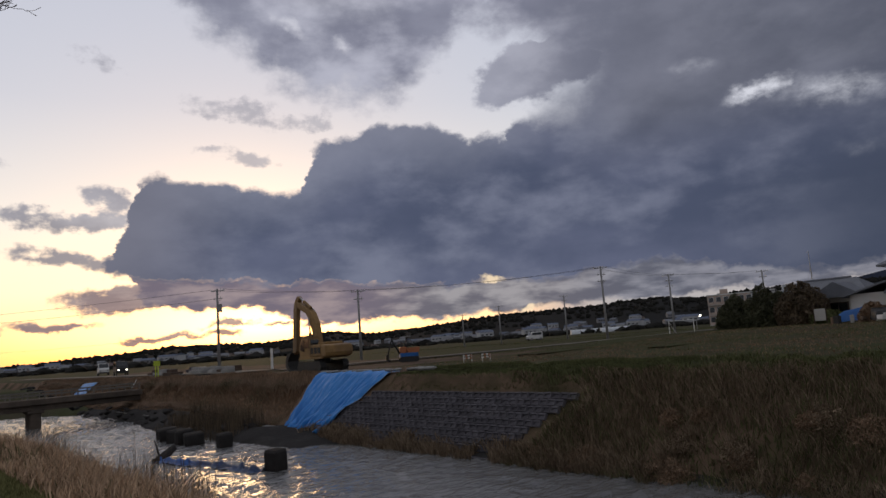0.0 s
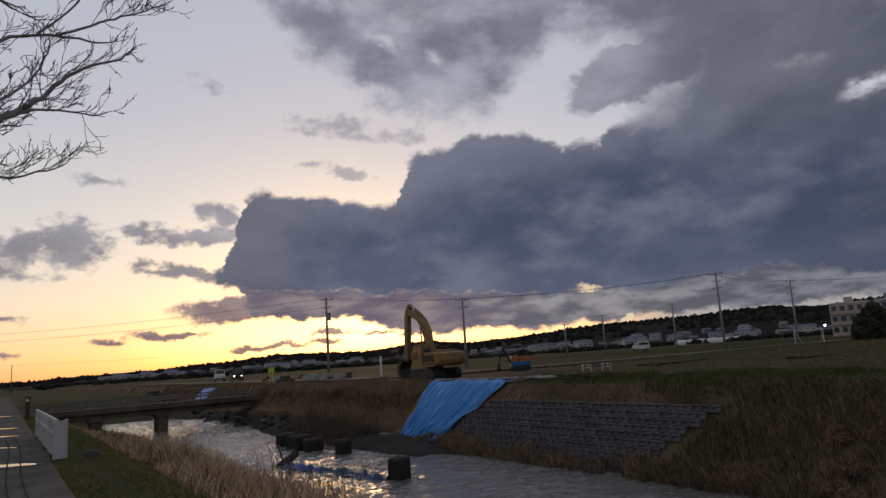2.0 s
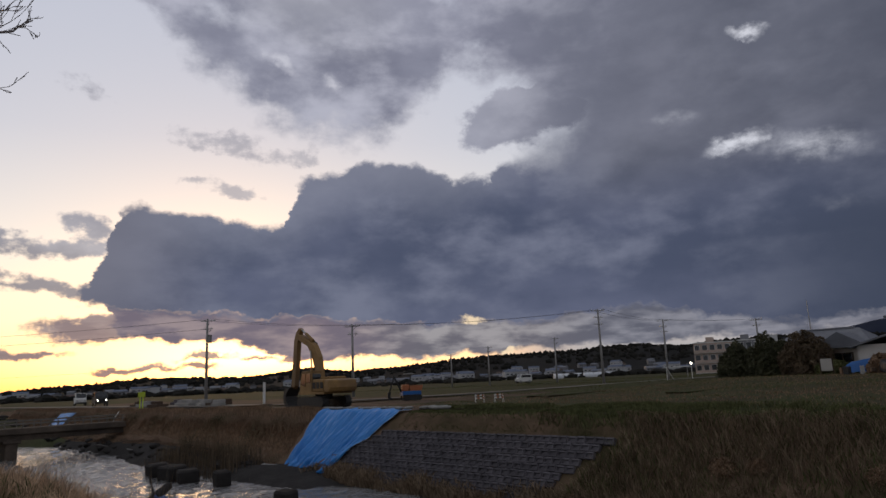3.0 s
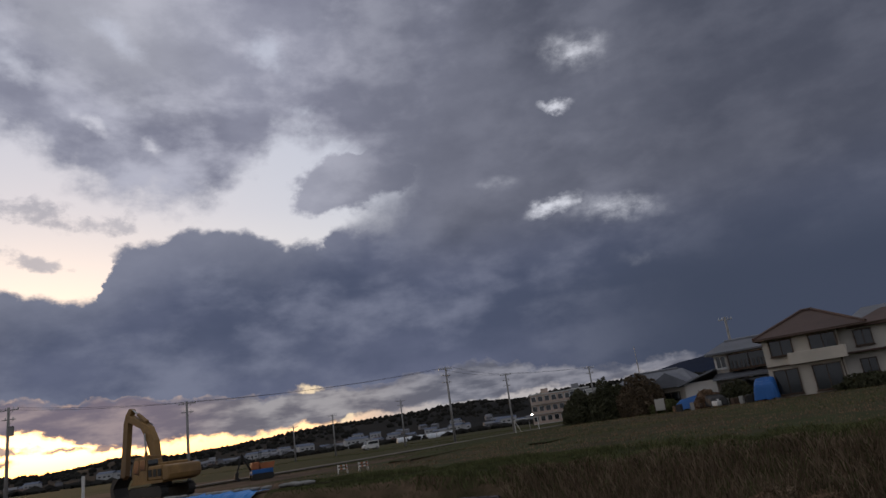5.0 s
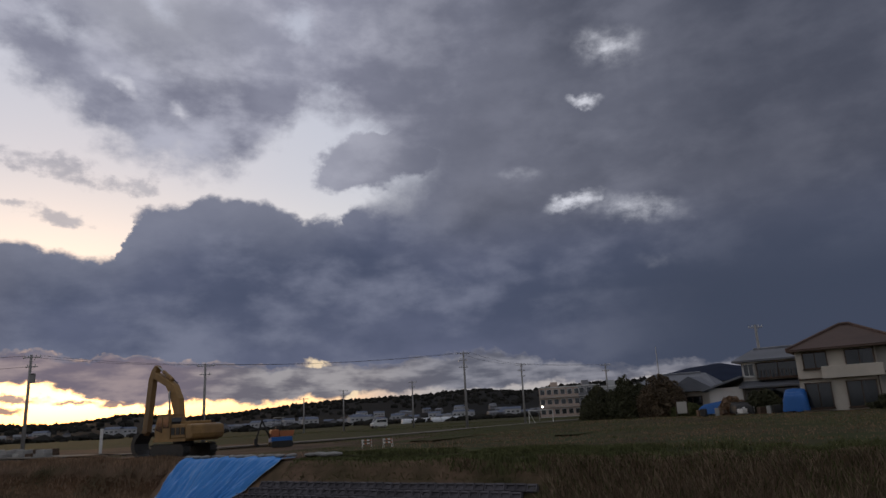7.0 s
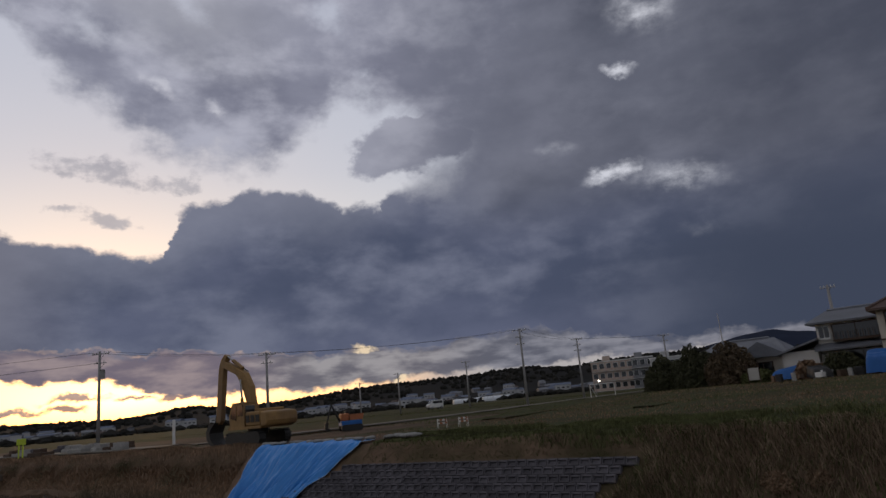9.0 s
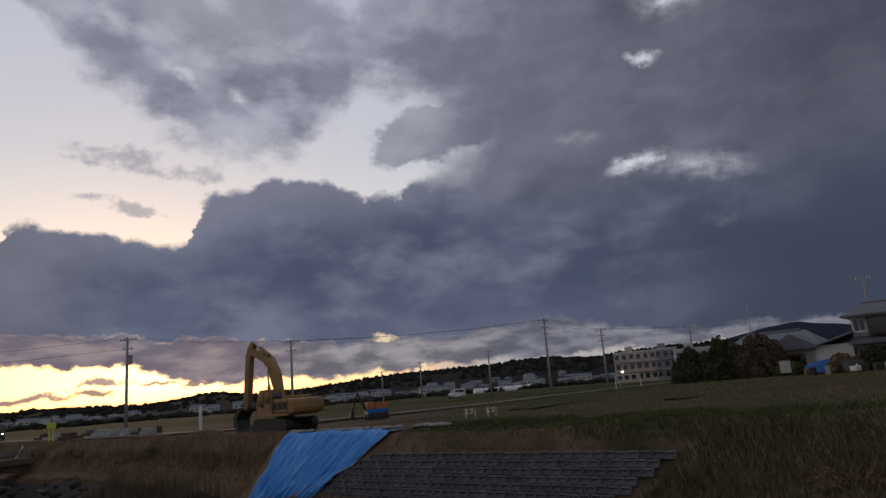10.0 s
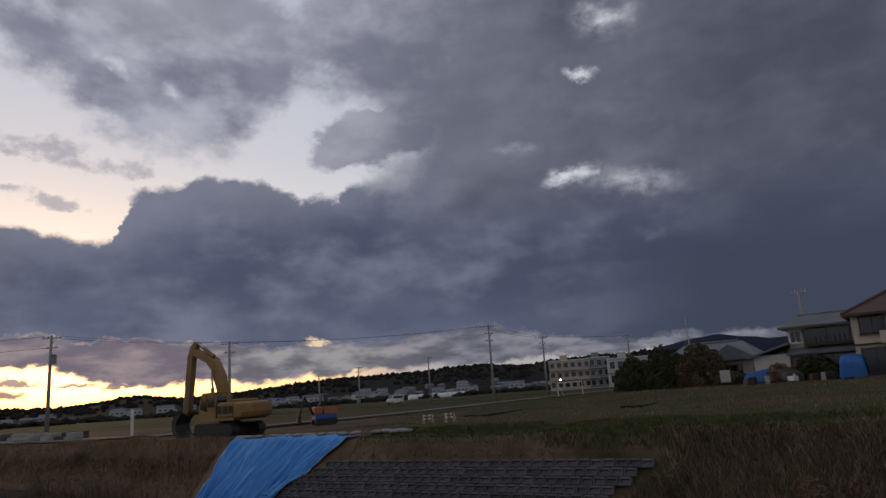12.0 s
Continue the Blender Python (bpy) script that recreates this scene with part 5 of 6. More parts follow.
# ---- parked vehicles ----
def small_van(at, turn, mat, label, lights=False):
    t = thing("van", at, turn, label, "van", "vehicles on the field roads")
    body = part("body", slab(B(), [(-1.7, 0.35), (1.7, 0.35), (1.7, 0.95), (1.35, 1.15), (0.95, 1.85), (-1.65, 1.88), (-1.7, 1.2)], 1.48), mat, t)
    bv = body.modifiers.new("round", "BEVEL")
    bv.width, bv.segments = 0.07, 2
    for s in (-1, 1):
        part("side_window", slab(B(), [(-1.45, 1.2), (0.95, 1.2), (0.75, 1.7), (-1.45, 1.72)], 0.02, pose(0.745 * s, 0, 0)), M_GLASS, t)
        for y in (-1.1, 1.1):
            w = part("wheel", rod(B(), (0.62 * s, y, 0.29), (0.78 * s, y, 0.29), 0.29, sides=14), M_BLK, t)
            part("rim", rod(B(), (0.74 * s, y, 0.29), (0.79 * s, y, 0.29), 0.16, sides=10), M_STEEL, w)
        part("headlight", box(B(), (0.16, 0.05, 0.11), (0.5 * s, 1.71, 0.75)), M_LAMP if lights else M_GLASS, t)
    part("windscreen", box(B(), (1.3, 0.03, 0.72), (0, 1.17, 1.5), (30, 0, 0)), M_GLASS, t)
    part("bumper", box(B(), (1.44, 0.12, 0.2), (0, 1.73, 0.42)), M_BLK, t)
    return t


small_van((112.4, 100.4, 0.5), 70, M_WHITE, "white box van parked on a field road")
small_van((28.0, 100.5, 0.48), 172, M_BLK, "dark van with lit headlights on the bank road", True)
small_van((30.2, 118.0, 0.48), 170, M_WHITE, "white van parked on the far bank road")
# stacked building materials on the work site
for i in range(16):
    x, y = 25.5 + rngc.uniform(0, 6), 58 + rngc.uniform(0, 26)
    b = part("pallet_load", box(box(B(), (rngc.uniform(0.8, 2.2), rngc.uniform(0.6, 1.4), 0.35), (0, 0, 0.18), bevel=0.03), (0.9, 0.7, 0.3), (0.1, 0, 0.5), bevel=0.03), (M_CONC, M_BLOCK, M_WOOD, M_CONC)[i % 4])
    b.matrix_world = pose(x, y, 0.34, 0, 0, rngc.uniform(0, 180))
    tagged(b, "stack of pale building materials on the site", "pallet load", "stacks on the work site")


# ---- hedge of rounded bushes ----
def leaf_cloud(name, centre, radii, n, size, mat, parent, seed):
    """A crown of small leaf sprays, thicker near an uneven shell."""
    rg = np.random.default_rng(seed)
    d = rg.normal(size=(n, 3))
    d /= np.linalg.norm(d, axis=1, keepdims=True)
    d[:, 2] = np.abs(d[:, 2]) * np.where(rg.random(n) < 0.85, 1, -0.4)
    lump = np.array([0.86 + 0.30 * noise.noise((v[0] * 2.2 + seed, v[1] * 2.2, v[2] * 2.2)) + 0.12 * noise.noise((v[0] * 6, v[1] * 6 + seed, v[2] * 6)) for v in d])
    r = lump * (1 - 0.45 * rg.random(n) ** 3.0)
    p = np.array(centre) + d * r[:, None] * np.array(radii)
    a, b = rg.normal(size=(n, 3)), rg.normal(size=(n, 3))
    a /= np.linalg.norm(a, axis=1, keepdims=True)
    b = np.cross(a, b)
    b /= np.linalg.norm(b, axis=1, keepdims=True)
    s = size * rg.uniform(0.6, 1.4, (n, 1))
    v = np.stack([p - a * s, p + b * s * 0.5, p + a * s, p - b * s * 0.5], 1).reshape(-1, 3)
    k = np.arange(n)[:, None] * 4
    return mesh_object(name, v, np.concatenate([k, k + 1, k + 2, k + 3], 1).tolist(), mat, parent)


def bush(at, radii, n, mat, label, seed):
    t = thing("bush", at, 0, label, "bush", "hedge beside the farm house")
    rg = random.Random(seed)
    leaf_cloud("crown", (0, 0, 0.1), radii, n * 2, 0.11, mat, t, seed)
    leaf_cloud("inner_crown", (0, 0, 0.0), [q * 0.82 for q in radii], n // 3, 0.32, mat, t, seed + 50)
    for k in range(5):
        a = k * 1.26
        part("stem", rod(B(), (0.3 * math.cos(a), 0.3 * math.sin(a), -0.1), (radii[0] * 0.5 * math.cos(a), radii[1] * 0.5 * math.sin(a), radii[2] * 0.6), 0.07, 0.03, 6), M_BARK, t)
    return t


bush((73.4, 35.6, 0.7), (2.4, 2.9, 3.8), 9000, M_LEAF, "large dark green rounded garden bush", 1)
bush((72.6, 32.0, 0.7), (2.6, 2.8, 4.3), 9000, M_LEAF, "tall dark green rounded garden bush", 2)
bush((71.8, 28.4, 0.7), (2.5, 2.9, 4.4), 9000, M_HEDGE, "tall brownish rounded garden bush", 3)
bush((70.2, 25.4, 0.7), (1.5, 2.0, 1.3), 3500, M_GRASS, "low bright green garden bush", 4)
bush((66.5, 17.8, 0.7), (1.3, 2.2, 2.0), 3500, M_LEAF, "dark garden shrub in front of the porch", 5)
bush((66.0, 20.4, 0.7), (1.2, 1.4, 1.6), 2500, M_LEAFB, "brown garden shrub in the farm yard", 6)
bush((61.2, 7.3, 0.7), (1.0, 2.4, 1.2), 2500, M_LEAF, "low dark shrub along the house wall", 7)
bush((61.0, 2.8, 0.7), (1.0, 2.4, 1.0), 2500, M_LEAFB, "low brown shrub along the house wall", 8)


# ---- bare tree over the path ----
def bare_tree(at, seed, height, lean, label, depth=5, name="tree"):
    t = thing(name, at, 0, label, "tree", "")
    rg = random.Random(seed)
    trunk, limbs, twigs = [], [], []

    def grow(p, d, length, r, level):
        n = 4 if level < 3 else 3
        pts = [p]
        for k in range(n):
            wob = Vector((rg.gauss(0, 1), rg.gauss(0, 1), rg.gauss(0, 1))) * (0.10 + 0.05 * level)
            d = (d + wob + Vector((0, 0, 0.10 if level < 3 else -0.01)) + lean * (0.06 if level else 0)).normalized()
            q = pts[-1] + d * (length / n)
            pts.append(q)
        r1 = r * (0.68 if level < depth else 0.4)
        dest = trunk if level == 0 else (limbs if level < 3 else twigs)
        for k in range(n):
            ra, rb = r + (r1 - r) * k / n, r + (r1 - r) * (k + 1) / n
            dest.append((pts[k], pts[k + 1], ra, rb))
        if level >= depth:
            return
        kids = (4, 4, 4, 4, 3)[min(level, 4)]
        for c in range(kids):
            f = 0.35 + 0.65 * (c + 1) / kids
            i = min(n, max(1, round(f * n)))
            side = Vector((rg.gauss(0, 1), rg.gauss(0, 1), rg.gauss(0.1, 0.6))).normalized()
            kd = (d * 0.9 + side * 0.62 + lean * 0.25).normalized()
            grow(pts[i], kd, length * rg.uniform(0.55, 0.8), r1 * rg.uniform(0.55, 0.75), level + 1)

    grow(Vector((0, 0, -0.2)), Vector((0.05, 0, 1)), height * 0.30, height * 0.022, 0)

    def tubes(nm, segs, sides, label=""):
        V, F = [], []
        for a, b, ra, rb in segs:
            d = (b - a).normalized()
            u = d.orthogonal().normalized()
            w = d.cross(u)
            k = len(V)
            for c, rr in ((a, ra), (b, rb)):
                for s in range(sides):
                    q = 2 * math.pi * s / sides
                    V.append(c + (u * math.cos(q) + w * math.sin(q)) * max(rr, 0.007))
            F += [(k + s, k + (s + 1) % sides, k + sides + (s + 1) % sides, k + sides + s) for s in range(sides)]
        return mesh_object(nm, V, F, M_BARK, t, label, smooth=True)

    tubes("trunk", trunk, 10)
    tubes("limb_frame", limbs, 7)
    tubes("twig_spray", twigs, 4, "fine bare twigs")
    return t


def limb_tree(at, label):
    """A leafless tree whose long limbs reach out over the path; limbs are given as ways from the trunk."""
    t = thing("tree", at, 0, label, "tree")
    rg = random.Random(5)
    V0 = Vector(at)
    near = Vector((0.43, 1.15, 1.72))

    def half(w):
        """The limbs are drawn a little large, as seen from the path's start."""
        return near + (Vector(w) - near) * 0.92 - Vector((0.45, 0, 0.3))

    fork = (-4.6, 13.3, 4.3)
    limbs, twigs = [], []

    def twig(p, d, length, r, level):
        n = 3
        for k in range(n):
            d = (d + Vector((rg.gauss(0, 0.16), rg.gauss(0, 0.16), rg.gauss(0.03, 0.16)))).normalized()
            q = p + d * (length / n)
            twigs.append((p, q, r * (1 - 0.25 * k), r * (0.75 - 0.25 * k)))
            if level < 3 and rg.random() < 0.82:
                side = Vector((rg.gauss(0.25, 1), rg.gauss(0, 1), rg.gauss(0.55, 0.7))).normalized()
                twig(q, (d * 0.85 + side * 0.6).normalized(), length * rg.uniform(0.5, 0.75), r * 0.6, level + 1)
            p = q

    def limb(r0, r1, density, *way):
        pts = [half(w) for w in way]
        r0, r1 = r0 * 0.72, r1 * 0.8
        fine = []
        for i in range(len(pts) - 1):
            p0, p1, p2, p3 = pts[max(i - 1, 0)], pts[i], pts[i + 1], pts[min(i + 2, len(pts) - 1)]
            for k in range(5):
                u = k / 5
                fine.append(0.5 * (2 * p1 + (p2 - p0) * u + (2 * p0 - 5 * p1 + 4 * p2 - p3) * u * u + (3 * p1 - p0 - 3 * p2 + p3) * u ** 3))
        fine.append(pts[-1])
        m = len(fine) - 1
        for i in range(1, m):
            fine[i] = fine[i] + Vector((rg.gauss(0, 0.01), rg.gauss(0, 0.01), rg.gauss(0, 0.013)))
        for i in range(m):
            ra, rb = r0 + (r1 - r0) * i / m, r0 + (r1 - r0) * (i + 1) / m
            limbs.append((fine[i], fine[i + 1], ra, rb))
            if i > m * 0.22 and rg.random() < density:
                d = (fine[i + 1] - fine[i]).normalized()
                side = Vector((rg.gauss(0.2, 1), rg.gauss(0, 1), rg.gauss(0.6, 0.8))).normalized()
                twig(fine[i], (d * 0.9 + side * 0.65).normalized(), rg.uniform(0.3, 0.62), max(0.008, rb * 0.4), 0 if rg.random() < 0.5 else 1)
        twig(fine[-1], (fine[-1] - fine[-2]).normalized(), 0.38, r1, 1)

    limb(0.19, 0.06, 0.6, fork, (-2.2, 13.7, 6.0), (-0.5, 14.1, 7.5), (0.1, 14.4, 8.3), (0.7, 14.7, 8.9), (1.3, 14.9, 9.6))
    limb(0.07, 0.02, 0.7, (-1.4, 13.9, 6.6), (-0.5, 14.1, 7.0), (0.0, 14.4, 7.4), (0.9, 14.8, 8.0), (1.9, 15.1, 8.2))
    limb(0.03, 0.012, 0.7, (0.9, 14.8, 8.0), (1.5, 15.0, 8.8), (1.7, 15.0, 9.4))
    limb(0.035, 0.012, 0.8, (1.2, 14.9, 8.1), (1.9, 15.1, 8.6), (2.5, 15.3, 9.0), (3.0, 15.3, 9.3))
    limb(0.12, 0.02, 0.9, fork, (-2.0, 13.7, 5.0), (-0.5, 14.1, 5.7), (0.5, 14.6, 6.4), (1.0, 14.9, 6.9), (1.5, 15.0, 7.5), (2.3, 15.2, 8.0))
    limb(0.04, 0.012, 0.9, (0.5, 14.6, 6.4), (1.1, 14.9, 6.7), (1.9, 15.1, 6.8))
    limb(0.10, 0.05, 0.7, fork, (-2.2, 13.7, 4.5), (-0.5, 14.1, 5.2), (0.0, 14.4, 5.8), (0.5, 14.6, 6.4))
    limb(0.05, 0.012, 1.0, (-1.3, 13.9, 4.8), (-0.5, 14.1, 5.1), (-0.1, 14.4, 5.3), (0.6, 14.7, 5.4), (1.4, 15.0, 5.8))
    limb(0.05, 0.014, 1.0, (-1.6, 13.8, 5.3), (-0.5, 14.1, 6.0), (0.1, 14.5, 6.4), (0.8, 14.8, 7.1), (1.1, 14.9, 7.9))
    limb(0.12, 0.02, 0.8, fork, (-3.6, 13.5, 6.5), (-2.4, 13.8, 8.6), (-1.2, 14.0, 10.0))
    limb(0.14, 0.02, 0.8, fork, (-5.6, 13.0, 6.5), (-6.8, 12.6, 8.6), (-7.4, 12.2, 10.2))
    limb(0.10, 0.02, 0.8, fork, (-5.2, 14.6, 6.2), (-5.6, 16.4, 7.8), (-5.4, 18.0, 8.8))
    mid = (V0 + half(fork)) / 2 + Vector((0.04, 0.03, 0))
    trunk = [(V0 + Vector((0, 0, -0.2)), mid, 0.24, 0.19), (mid, half(fork), 0.19, 0.15)]
    for nm, segs, sides in (("trunk", trunk, 12), ("limb_frame", limbs, 8), ("twig_spray", twigs, 4)):
        V, F = [], []
        for a, b, ra, rb in segs:
            d = (b - a).normalized()
            u = d.orthogonal().normalized()
            w = d.cross(u)
            k = len(V)
            for c, rr in ((a, ra), (b, rb)):
                for s in range(sides):
                    q = 2 * math.pi * s / sides
                    V.append(c - V0 + (u * math.cos(q) + w * math.sin(q)) * max(rr, 0.0055))
            F += [(k + s, k + (s + 1) % sides, k + sides + (s + 1) % sides, k + sides + s) for s in range(sides)]
        mesh_object(nm, V, F, M_BARK, t, smooth=True)
    return t


limb_tree((-4.7, 12.4, 0.05), "leafless tree with fine twigs reaching over the path")
for i, (x, y, hgt) in enumerate(((-6.5, 58, 4.6), (-9.0, 66, 4.2), (-7.0, 80, 4.0))):
    bare_tree((x, y, 0.3), 30 + i, hgt, Vector((0.1, 0, 0.1)), "small leafless shrub tree at the path side", 4)

# ---- scrub on the near side of the path ----
def wild_shrub(at, radii, n, mat, label, seed):
    t = thing("shrub", at, 0, label, "shrub", "shrubs beside the path")
    leaf_cloud("crown", (0, 0, 0), radii, n, 0.13, mat, t, seed)
    rg = random.Random(seed)
    for k in range(14):
        a, s = rg.uniform(0, 6.28), rg.uniform(0.2, 1.0)
        part("stem", rod(B(), (0, 0, -0.1), (radii[0] * s * math.cos(a), radii[1] * s * math.sin(a), radii[2] * rg.uniform(0.8, 1.25)), 0.025, 0.008, 4), M_BARK, t)
    return t


rngs = random.Random(17)
for i in range(12):
    wild_shrub((-4.3 - rngs.uniform(0, 2.6) - 0.02 * i, 44 + i * 5.5, 0.25), (1.6 + rngs.random(), 2.6, 2.4 + rngs.random() * 1.8), 3000, (M_LEAFB, M_DRY, M_LEAF)[i % 3], "brown tangled winter shrub beside the path", 40 + i)

# ---- grass ----
def scatter(n, x0, x1, y0, y1, seed, keep=None, near=1.0):
    """Spots on the ground; near above 1 crowds them towards the walker."""
    rg = np.random.default_rng(seed)
    x, y = rg.uniform(x0, x1, n), y0 + (y1 - y0) * rg.random(n) ** near
    pts = [(a, b, land(a, b) - 0.03) for a, b in zip(x, y) if (keep is None or keep(a, b)) and (a > 10.5 or land(a, b) > WATER - 0.45)]
    return pts


def patchy(a, b):
    return noise.noise((a * 0.35, b * 0.35, 8)) + 0.5 * noise.noise((a * 1.1, b * 1.1, 2)) > -0.22


def heights(pts, lo, hi, seed):
    rg = np.random.default_rng(seed)
    return [lo + (hi - lo) * rg.random() * (0.65 + 0.6 * noise.noise((p[0] * 0.4, p[1] * 0.4, seed))) for p in pts]


p = scatter(92000, 2.7, 9.9, -6, 90, 1, patchy, 1.6)
blades("dry_grass", p, [h * min(1.0, 0.35 + 0.4 * (q[0] - 2.7)) * (1.0 if q[0] < 6.5 else 0.62) * (1.0 if q[1] < 28 else 0.6) for q, h in zip(p, heights(p, 0.45, 1.15, 1))], 0.012, 0.75, M_DRY, "tall tan dry grass on the near river bank", "dry grass", seed=1)
p = scatter(16000, 3.3, 10.0, -6, 100, 2, None, 1.3)
blades("bank_grass", p, heights(p, 0.25, 0.6, 2), 0.014, 0.6, M_GRASS, "dull green grass between dry stalks", "grass", seed=2)
p = scatter(2600, 6.6, 9.2, 15, 50, 3, lambda a, b: noise.noise((a * 0.6, b * 0.25, 5)) > -0.05, 1.1)
blades("reeds", p, heights(p, 1.3, 2.6, 3), 0.008, 0.25, M_REED, "thin dark reed stalks at the water's edge", "reeds", seed=3)
p = scatter(100000, 1.12, 4.2, -6, 50, 4, None, 1.15)
blades("verge_grass", p, heights(p, 0.07, 0.2, 4), 0.010, 0.6, M_VERGE, "short green grass along the path", "grass", seed=4)
p = scatter(34000, -7.5, -1.28, -6, 80, 5, None, 1.3)
blades("verge_grass", p, heights(p, 0.06, 0.3, 5), 0.012, 0.6, M_VERGE, "green grass verge rising beside the path", "grass", seed=5)


def wild(a, b):
    return noise.noise((a * 0.5, b * 0.3, 12)) + 0.4 * noise.noise((a * 1.4, b * 1.1, 3)) > -0.25


def capped(pts, lo, hi, seed, top):
    """Heights that stay under a level, so that the crest of the bank carries short grass only."""
    return [max(0.06, min(h, top - q[2] + 0.35 * noise.noise((q[0] * 0.7, q[1] * 0.7, 4)))) for q, h in zip(pts, heights(pts, lo, hi, seed))]


p = scatter(42000, 19.6, 23.6, -14, 22, 6, lambda a, b: wild(a, b) and (b < 16.9 + (22.9 - a) * 1.0 or a > 22.7))
blades("bank_scrub", p, capped(p, 0.35, 1.1, 6, 0.30), 0.011, 1.25, M_DRYSHADE, "tall brown dry grass on the far bank", "dry grass", seed=6)
p = scatter(34000, 19.6, 25.0, -14, 22, 7, lambda a, b: b < 16.9 + (22.9 - a) * 1.0 or a > 22.6)
blades("bank_scrub", p, capped(p, 0.2, 0.7, 7, 0.45), 0.013, 1.2, M_GRASS, "dull green weeds on the far bank", "weeds", seed=7)
rngm = random.Random(33)
for i in range(30):
    y = rngm.uniform(-8, 19)
    x = rngm.uniform(20.0, 22.4) if y < 15 else rngm.uniform(19.9, 20.6)
    r = rngm.uniform(0.35, 0.75)
    t = thing("scrub_mound", (x, y, lie(x) - 0.05), rngm.uniform(0, 360), ("brown tangled weed clump on the far bank", "dry tan grass clump on the far bank", "brown tangled weed clump on the far bank")[i % 3], "weed clump", "weed clumps on the far bank")
    leaf_cloud("foliage", (0, 0, 0), (r, r * 1.3, min(r * 1.1, 0.35 - lie(x) + 0.1)), 1900, 0.034, (M_LEAFB, M_DRYSHADE, M_LEAFB)[i % 3], t, 200 + i)
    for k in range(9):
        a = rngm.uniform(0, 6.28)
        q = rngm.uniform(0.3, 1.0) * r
        part("stalk", rod(B(), (q * 0.4 * math.cos(a), q * 0.4 * math.sin(a), 0), (q * math.cos(a), q * math.sin(a), min(r * 1.5, 0.6 - lie(x))), 0.010, 0.004, 4), M_DRYSHADE, t)
p = scatter(12000, 22.4, 25.0, 14, 31.0, 8, None)
blades("bank_grass", p, capped(p, 0.10, 0.35, 8, 0.55), 0.016, 0.8, M_GRASS, "grass hanging over the top of the revetment", "grass", seed=8)
p = scatter(7000, 19.7, 20.65, 15, 36, 9, wild)
blades("shore_grass", p, heights(p, 0.3, 0.85, 9), 0.018, 0.9, M_DRYSHADE, "dry grass at the foot of the revetment", "dry grass", seed=9)
p = scatter(32000, 20.0, 23.8, 40.0, 125, 10, None, 1.2)
blades("bank_grass", p, heights(p, 0.12, 0.5, 10), 0.03, 0.8, M_LEAFB, "brown short grass on the worked bank", "dry grass", seed=10)
p = scatter(1300, 16.8, 19.8, 40, 52, 11, None)
blades("reeds", p, heights(p, 0.9, 1.7, 11), 0.016, 0.25, M_REED, "dark reeds standing on a spit", "reeds", seed=11)
p = scatter(45000, 23.9, 70, -12, 52, 12, lambda a, b: not wild(a * 0.5, b * 0.5) or a > 40)
blades("field_grass", p, heights(p, 0.05, 0.16, 12), 0.02, 0.8, M_GRASS, "rough green field grass", "grass", seed=12)
p = scatter(36000, 23.9, 66, -12, 34, 13, wild)
blades("field_grass", p, heights(p, 0.06, 0.2, 13), 0.016, 0.8, M_LEAFB, "rough dry grass in the fallow field", "dry grass", seed=13)
p = scatter(30000, 60, 170, 10, 130, 14, None)
blades("field_grass", p, heights(p, 0.05, 0.14, 14), 0.07, 0.7, M_GRASS, "green grass of the far fields", "grass", seed=14)


# ---- bridge, railing and path details ----
M_OLDCONC = material("weathered_concrete", (0.115, 0.092, 0.074), 0.88, 0.35, 3.0, 0.4, second=(0.06, 0.05, 0.042))
bridge = thing("footbridge", (0, 0, 0), 0, "low concrete bridge crossing the river", "bridge")
part("deck", box(B(), (20.4, 2.6, 0.5), (11.3, 71, -0.86), bevel=0.04), M_OLDCONC, bridge, "dark weathered concrete deck")
for s in (-1.15, 1.15):
    part("girder", box(B(), (20.2, 0.35, 0.5), (11.3, 71 + s * 0.7, -1.36), bevel=0.03), M_OLDCONC, bridge)
for x in (7.1, 12.6):
    pier = part("pier", box(B(), (0.9, 2.2, 2.9), (x, 71, -2.9), bevel=0.1), M_OLDCONC, bridge)
    part("cap", box(B(), (1.3, 2.4, 0.25), (x, 71, -1.72), bevel=0.05), M_OLDCONC, pier)
for s in (-1.2, 1.2):
    for k in range(16):
        part("post", box(B(), (0.09, 0.09, 0.62), (1.4 + k * 1.32, 71 + s, -0.30)), M_ROAD, bridge)
    for z in (-0.28, -0.02):
        part("rail", box(B(), (20.2, 0.05, 0.07), (11.3, 71 + s, z)), M_ROAD, bridge)

# white railing beside the path, with a closed end
M_RAIL = material("chalky_white_paint", (0.46, 0.46, 0.46), 0.7, 0.15, 5.0, 0.05, second=(0.34, 0.33, 0.32))
rail = thing("railing", (1.2, 20.4, 0), 0.3, "chalky white steel railing along the path edge", "railing")
for k in range(5):
    part("post", box(B(), (0.09, 0.09, 0.92), (0, 2.4 * k, 0.45), bevel=0.008), M_RAIL, rail)
for z in (0.55, 0.86):
    part("rail", box(B(), (0.06, 9.7, 0.10), (0, 4.8, z), bevel=0.008), M_RAIL, rail)
for k in range(39):
    part("baluster", box(B(), (0.03, 0.05, 0.8), (0, 0.15 + 0.25 * k, 0.42)), M_RAIL, rail)
part("end_panel", box(B(), (0.26, 0.05, 0.86), (0.06, -0.06, 0.44), bevel=0.008), M_RAIL, rail, "flat white end panel")
part("post", box(B(), (0.07, 0.07, 0.9), (0.2, 0, 0.45), bevel=0.008), M_RAIL, rail)
ledge = thing("drain_ledge", (0, 0, 0), 0, "brown stained concrete drain ledge in the bank", "drain")
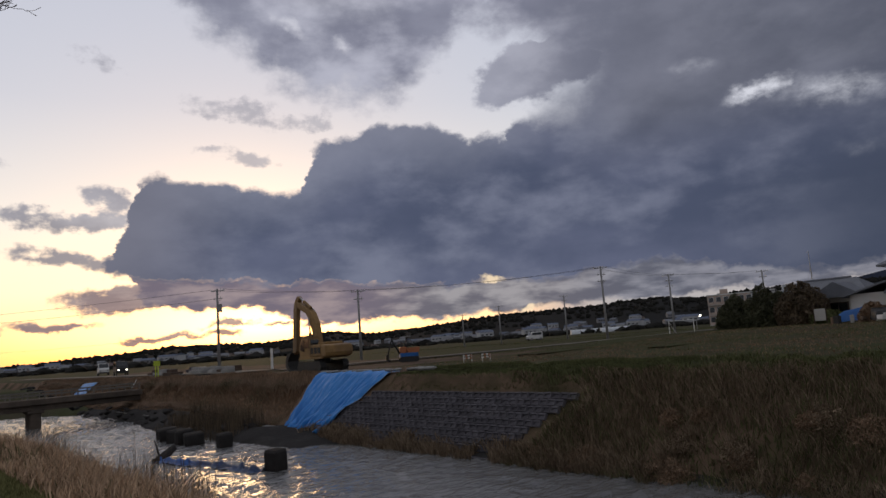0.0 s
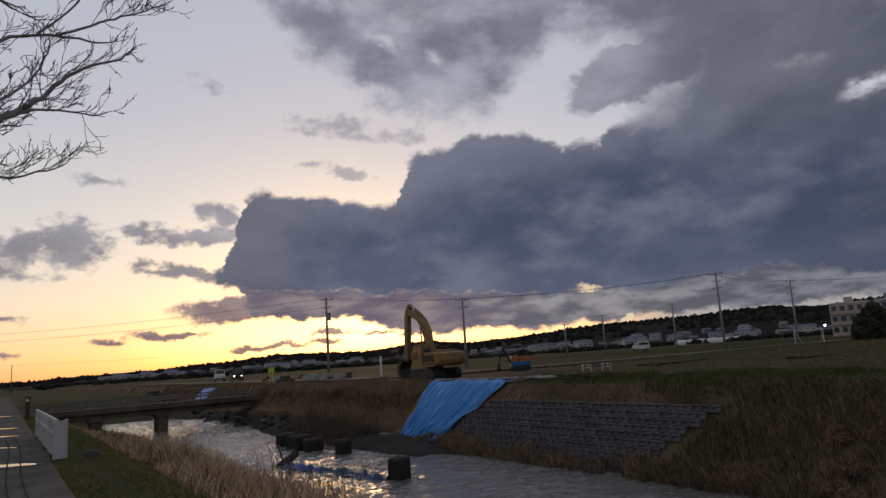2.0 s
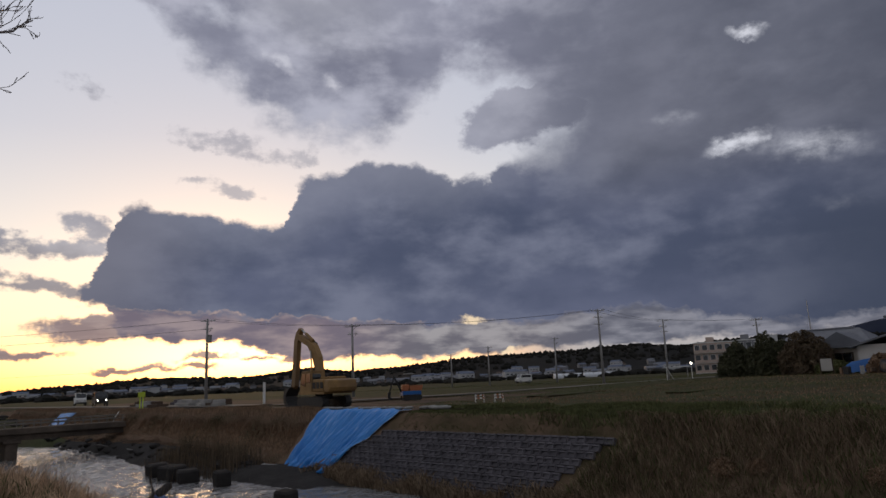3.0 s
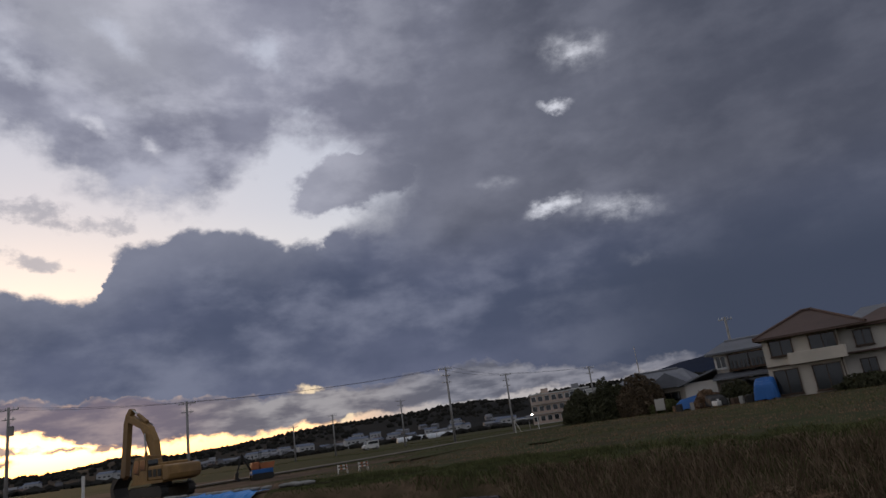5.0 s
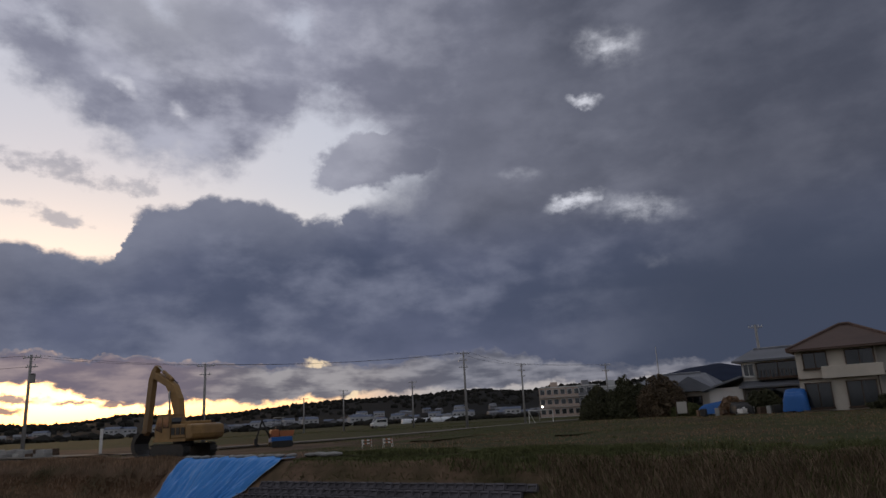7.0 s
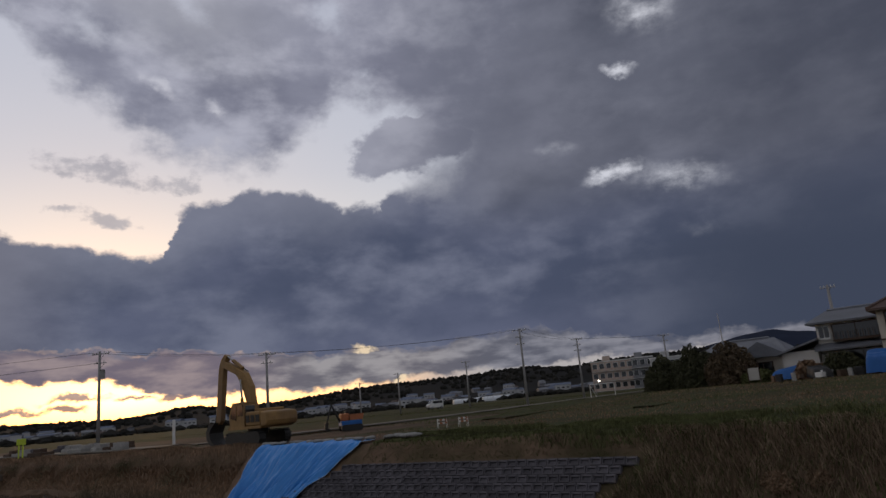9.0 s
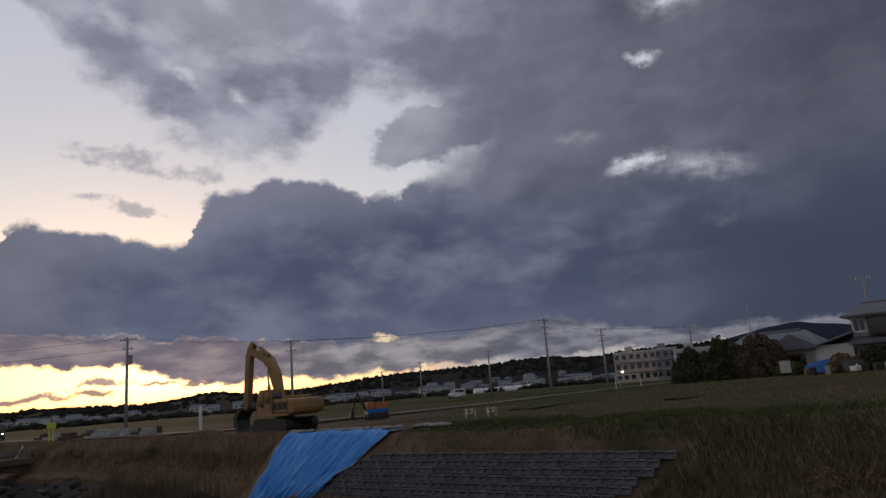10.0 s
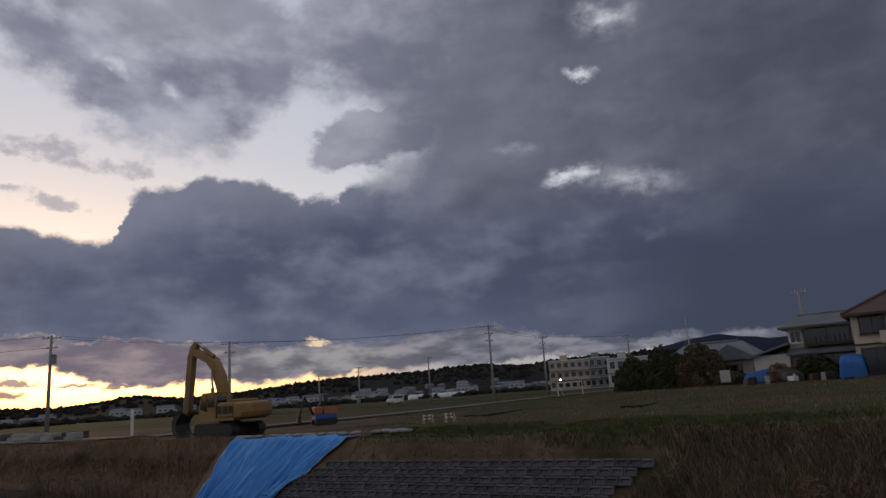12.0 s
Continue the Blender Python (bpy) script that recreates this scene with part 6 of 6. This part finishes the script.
part("slab", box(B(), (2.4, 0.5, 0.2), (3.0, 21.4, -0.5), (0, 20, 0), 0.03), M_BLOCK, ledge)
part("lip", box(B(), (2.4, 0.12, 0.3), (3.0, 21.1, -0.45), (0, 20, 0), 0.02), M_BLOCK, ledge)
gatep = thing("gate_post", (1.25, 45, 0), 0, "rusty brown gate post with a pale reflector", "post")
part("post", box(B(), (0.24, 0.24, 1.2), (0, 0, 0.6), bevel=0.03), M_WOOD, gatep)
part("reflector", rod(B(), (-0.02, -0.15, 1.0), (-0.02, -0.11, 1.0), 0.08, sides=12), M_WHITE, gatep)

# white edge line and kerb on the near side
kerb = thing("kerb", (0, 0, 0), 0, "pale concrete edging along the path", "kerb")
for k in range(60):
    part("edging", box(B(), (0.12, 1.96, 0.12), (-1.20, -10 + 2 * k, 0.01), bevel=0.012), M_CONC, kerb)

M_WET = bpy.data.materials.new("standing_water")
M_WET.use_nodes = True
M_WET.node_tree.nodes["Principled BSDF"].inputs["Base Color"].default_value = (0.03, 0.03, 0.03, 1)
M_WET.node_tree.nodes["Principled BSDF"].inputs["Roughness"].default_value = 0.04
for i, (y, x0, x1, w) in enumerate(((20.4, -1.06, 0.95, 0.8), (26.0, -0.7, 0.5, 0.35), (31.5, -0.9, 0.6, 0.5), (37, -0.8, 0.7, 0.6), (52, -0.9, 0.6, 0.9))):
    V, n = [], 24
    for s in (-1, 1):
        for k in range(n + 1):
            u = k / n
            V.append((x0 + (x1 - x0) * u, y - 1.6 * (u - 0.5) * 0.9 + s * w / 2 * (0.25 + 0.75 * math.sin(math.pi * min(1, u * 0.9 + 0.12))) * (1 + 0.35 * noise.noise((u * 6, s, y))), 0.0215))
    F = [(k, k + 1, n + 2 + k, n + 1 + k) for k in range(n)]
    ob = mesh_object("puddle", V, F, M_WET)
    tagged(ob, "shallow puddle lying across the path", "puddle", "puddles on the path")
M_TYRE = material("tyre_mark", (0.045, 0.045, 0.045), 0.9, 0.3, 6.0, 0)
for x0 in (0.45, 0.70):
    V, F = [], []
    for k in range(40):
        y = 6 + k * 0.6
        c = x0 + 0.10 * math.sin(y * 0.3) - 0.012 * (y - 6)
        V += [(c - 0.016, y, 0.0215), (c + 0.016, y, 0.0215)]
    F = [(2 * k, 2 * k + 1, 2 * k + 3, 2 * k + 2) for k in range(39)]
    tagged(mesh_object("tyre_mark", V, F, M_TYRE), "thin dark wheel mark on the path", "tyre mark", "wheel marks on the path")
board = thing("sign_board", (-3.3, 72, 0.3), 0, "pale signboard facing the path", "sign board")
part("panel", box(B(), (1.3, 0.06, 0.9), (0, 0, 1.2), bevel=0.02), M_WHITE, board)
for x in (-0.5, 0.5):
    part("post", rod(B(), (x, 0.05, -0.1), (x, 0.05, 1.6), 0.035, sides=8), M_STEEL, board)
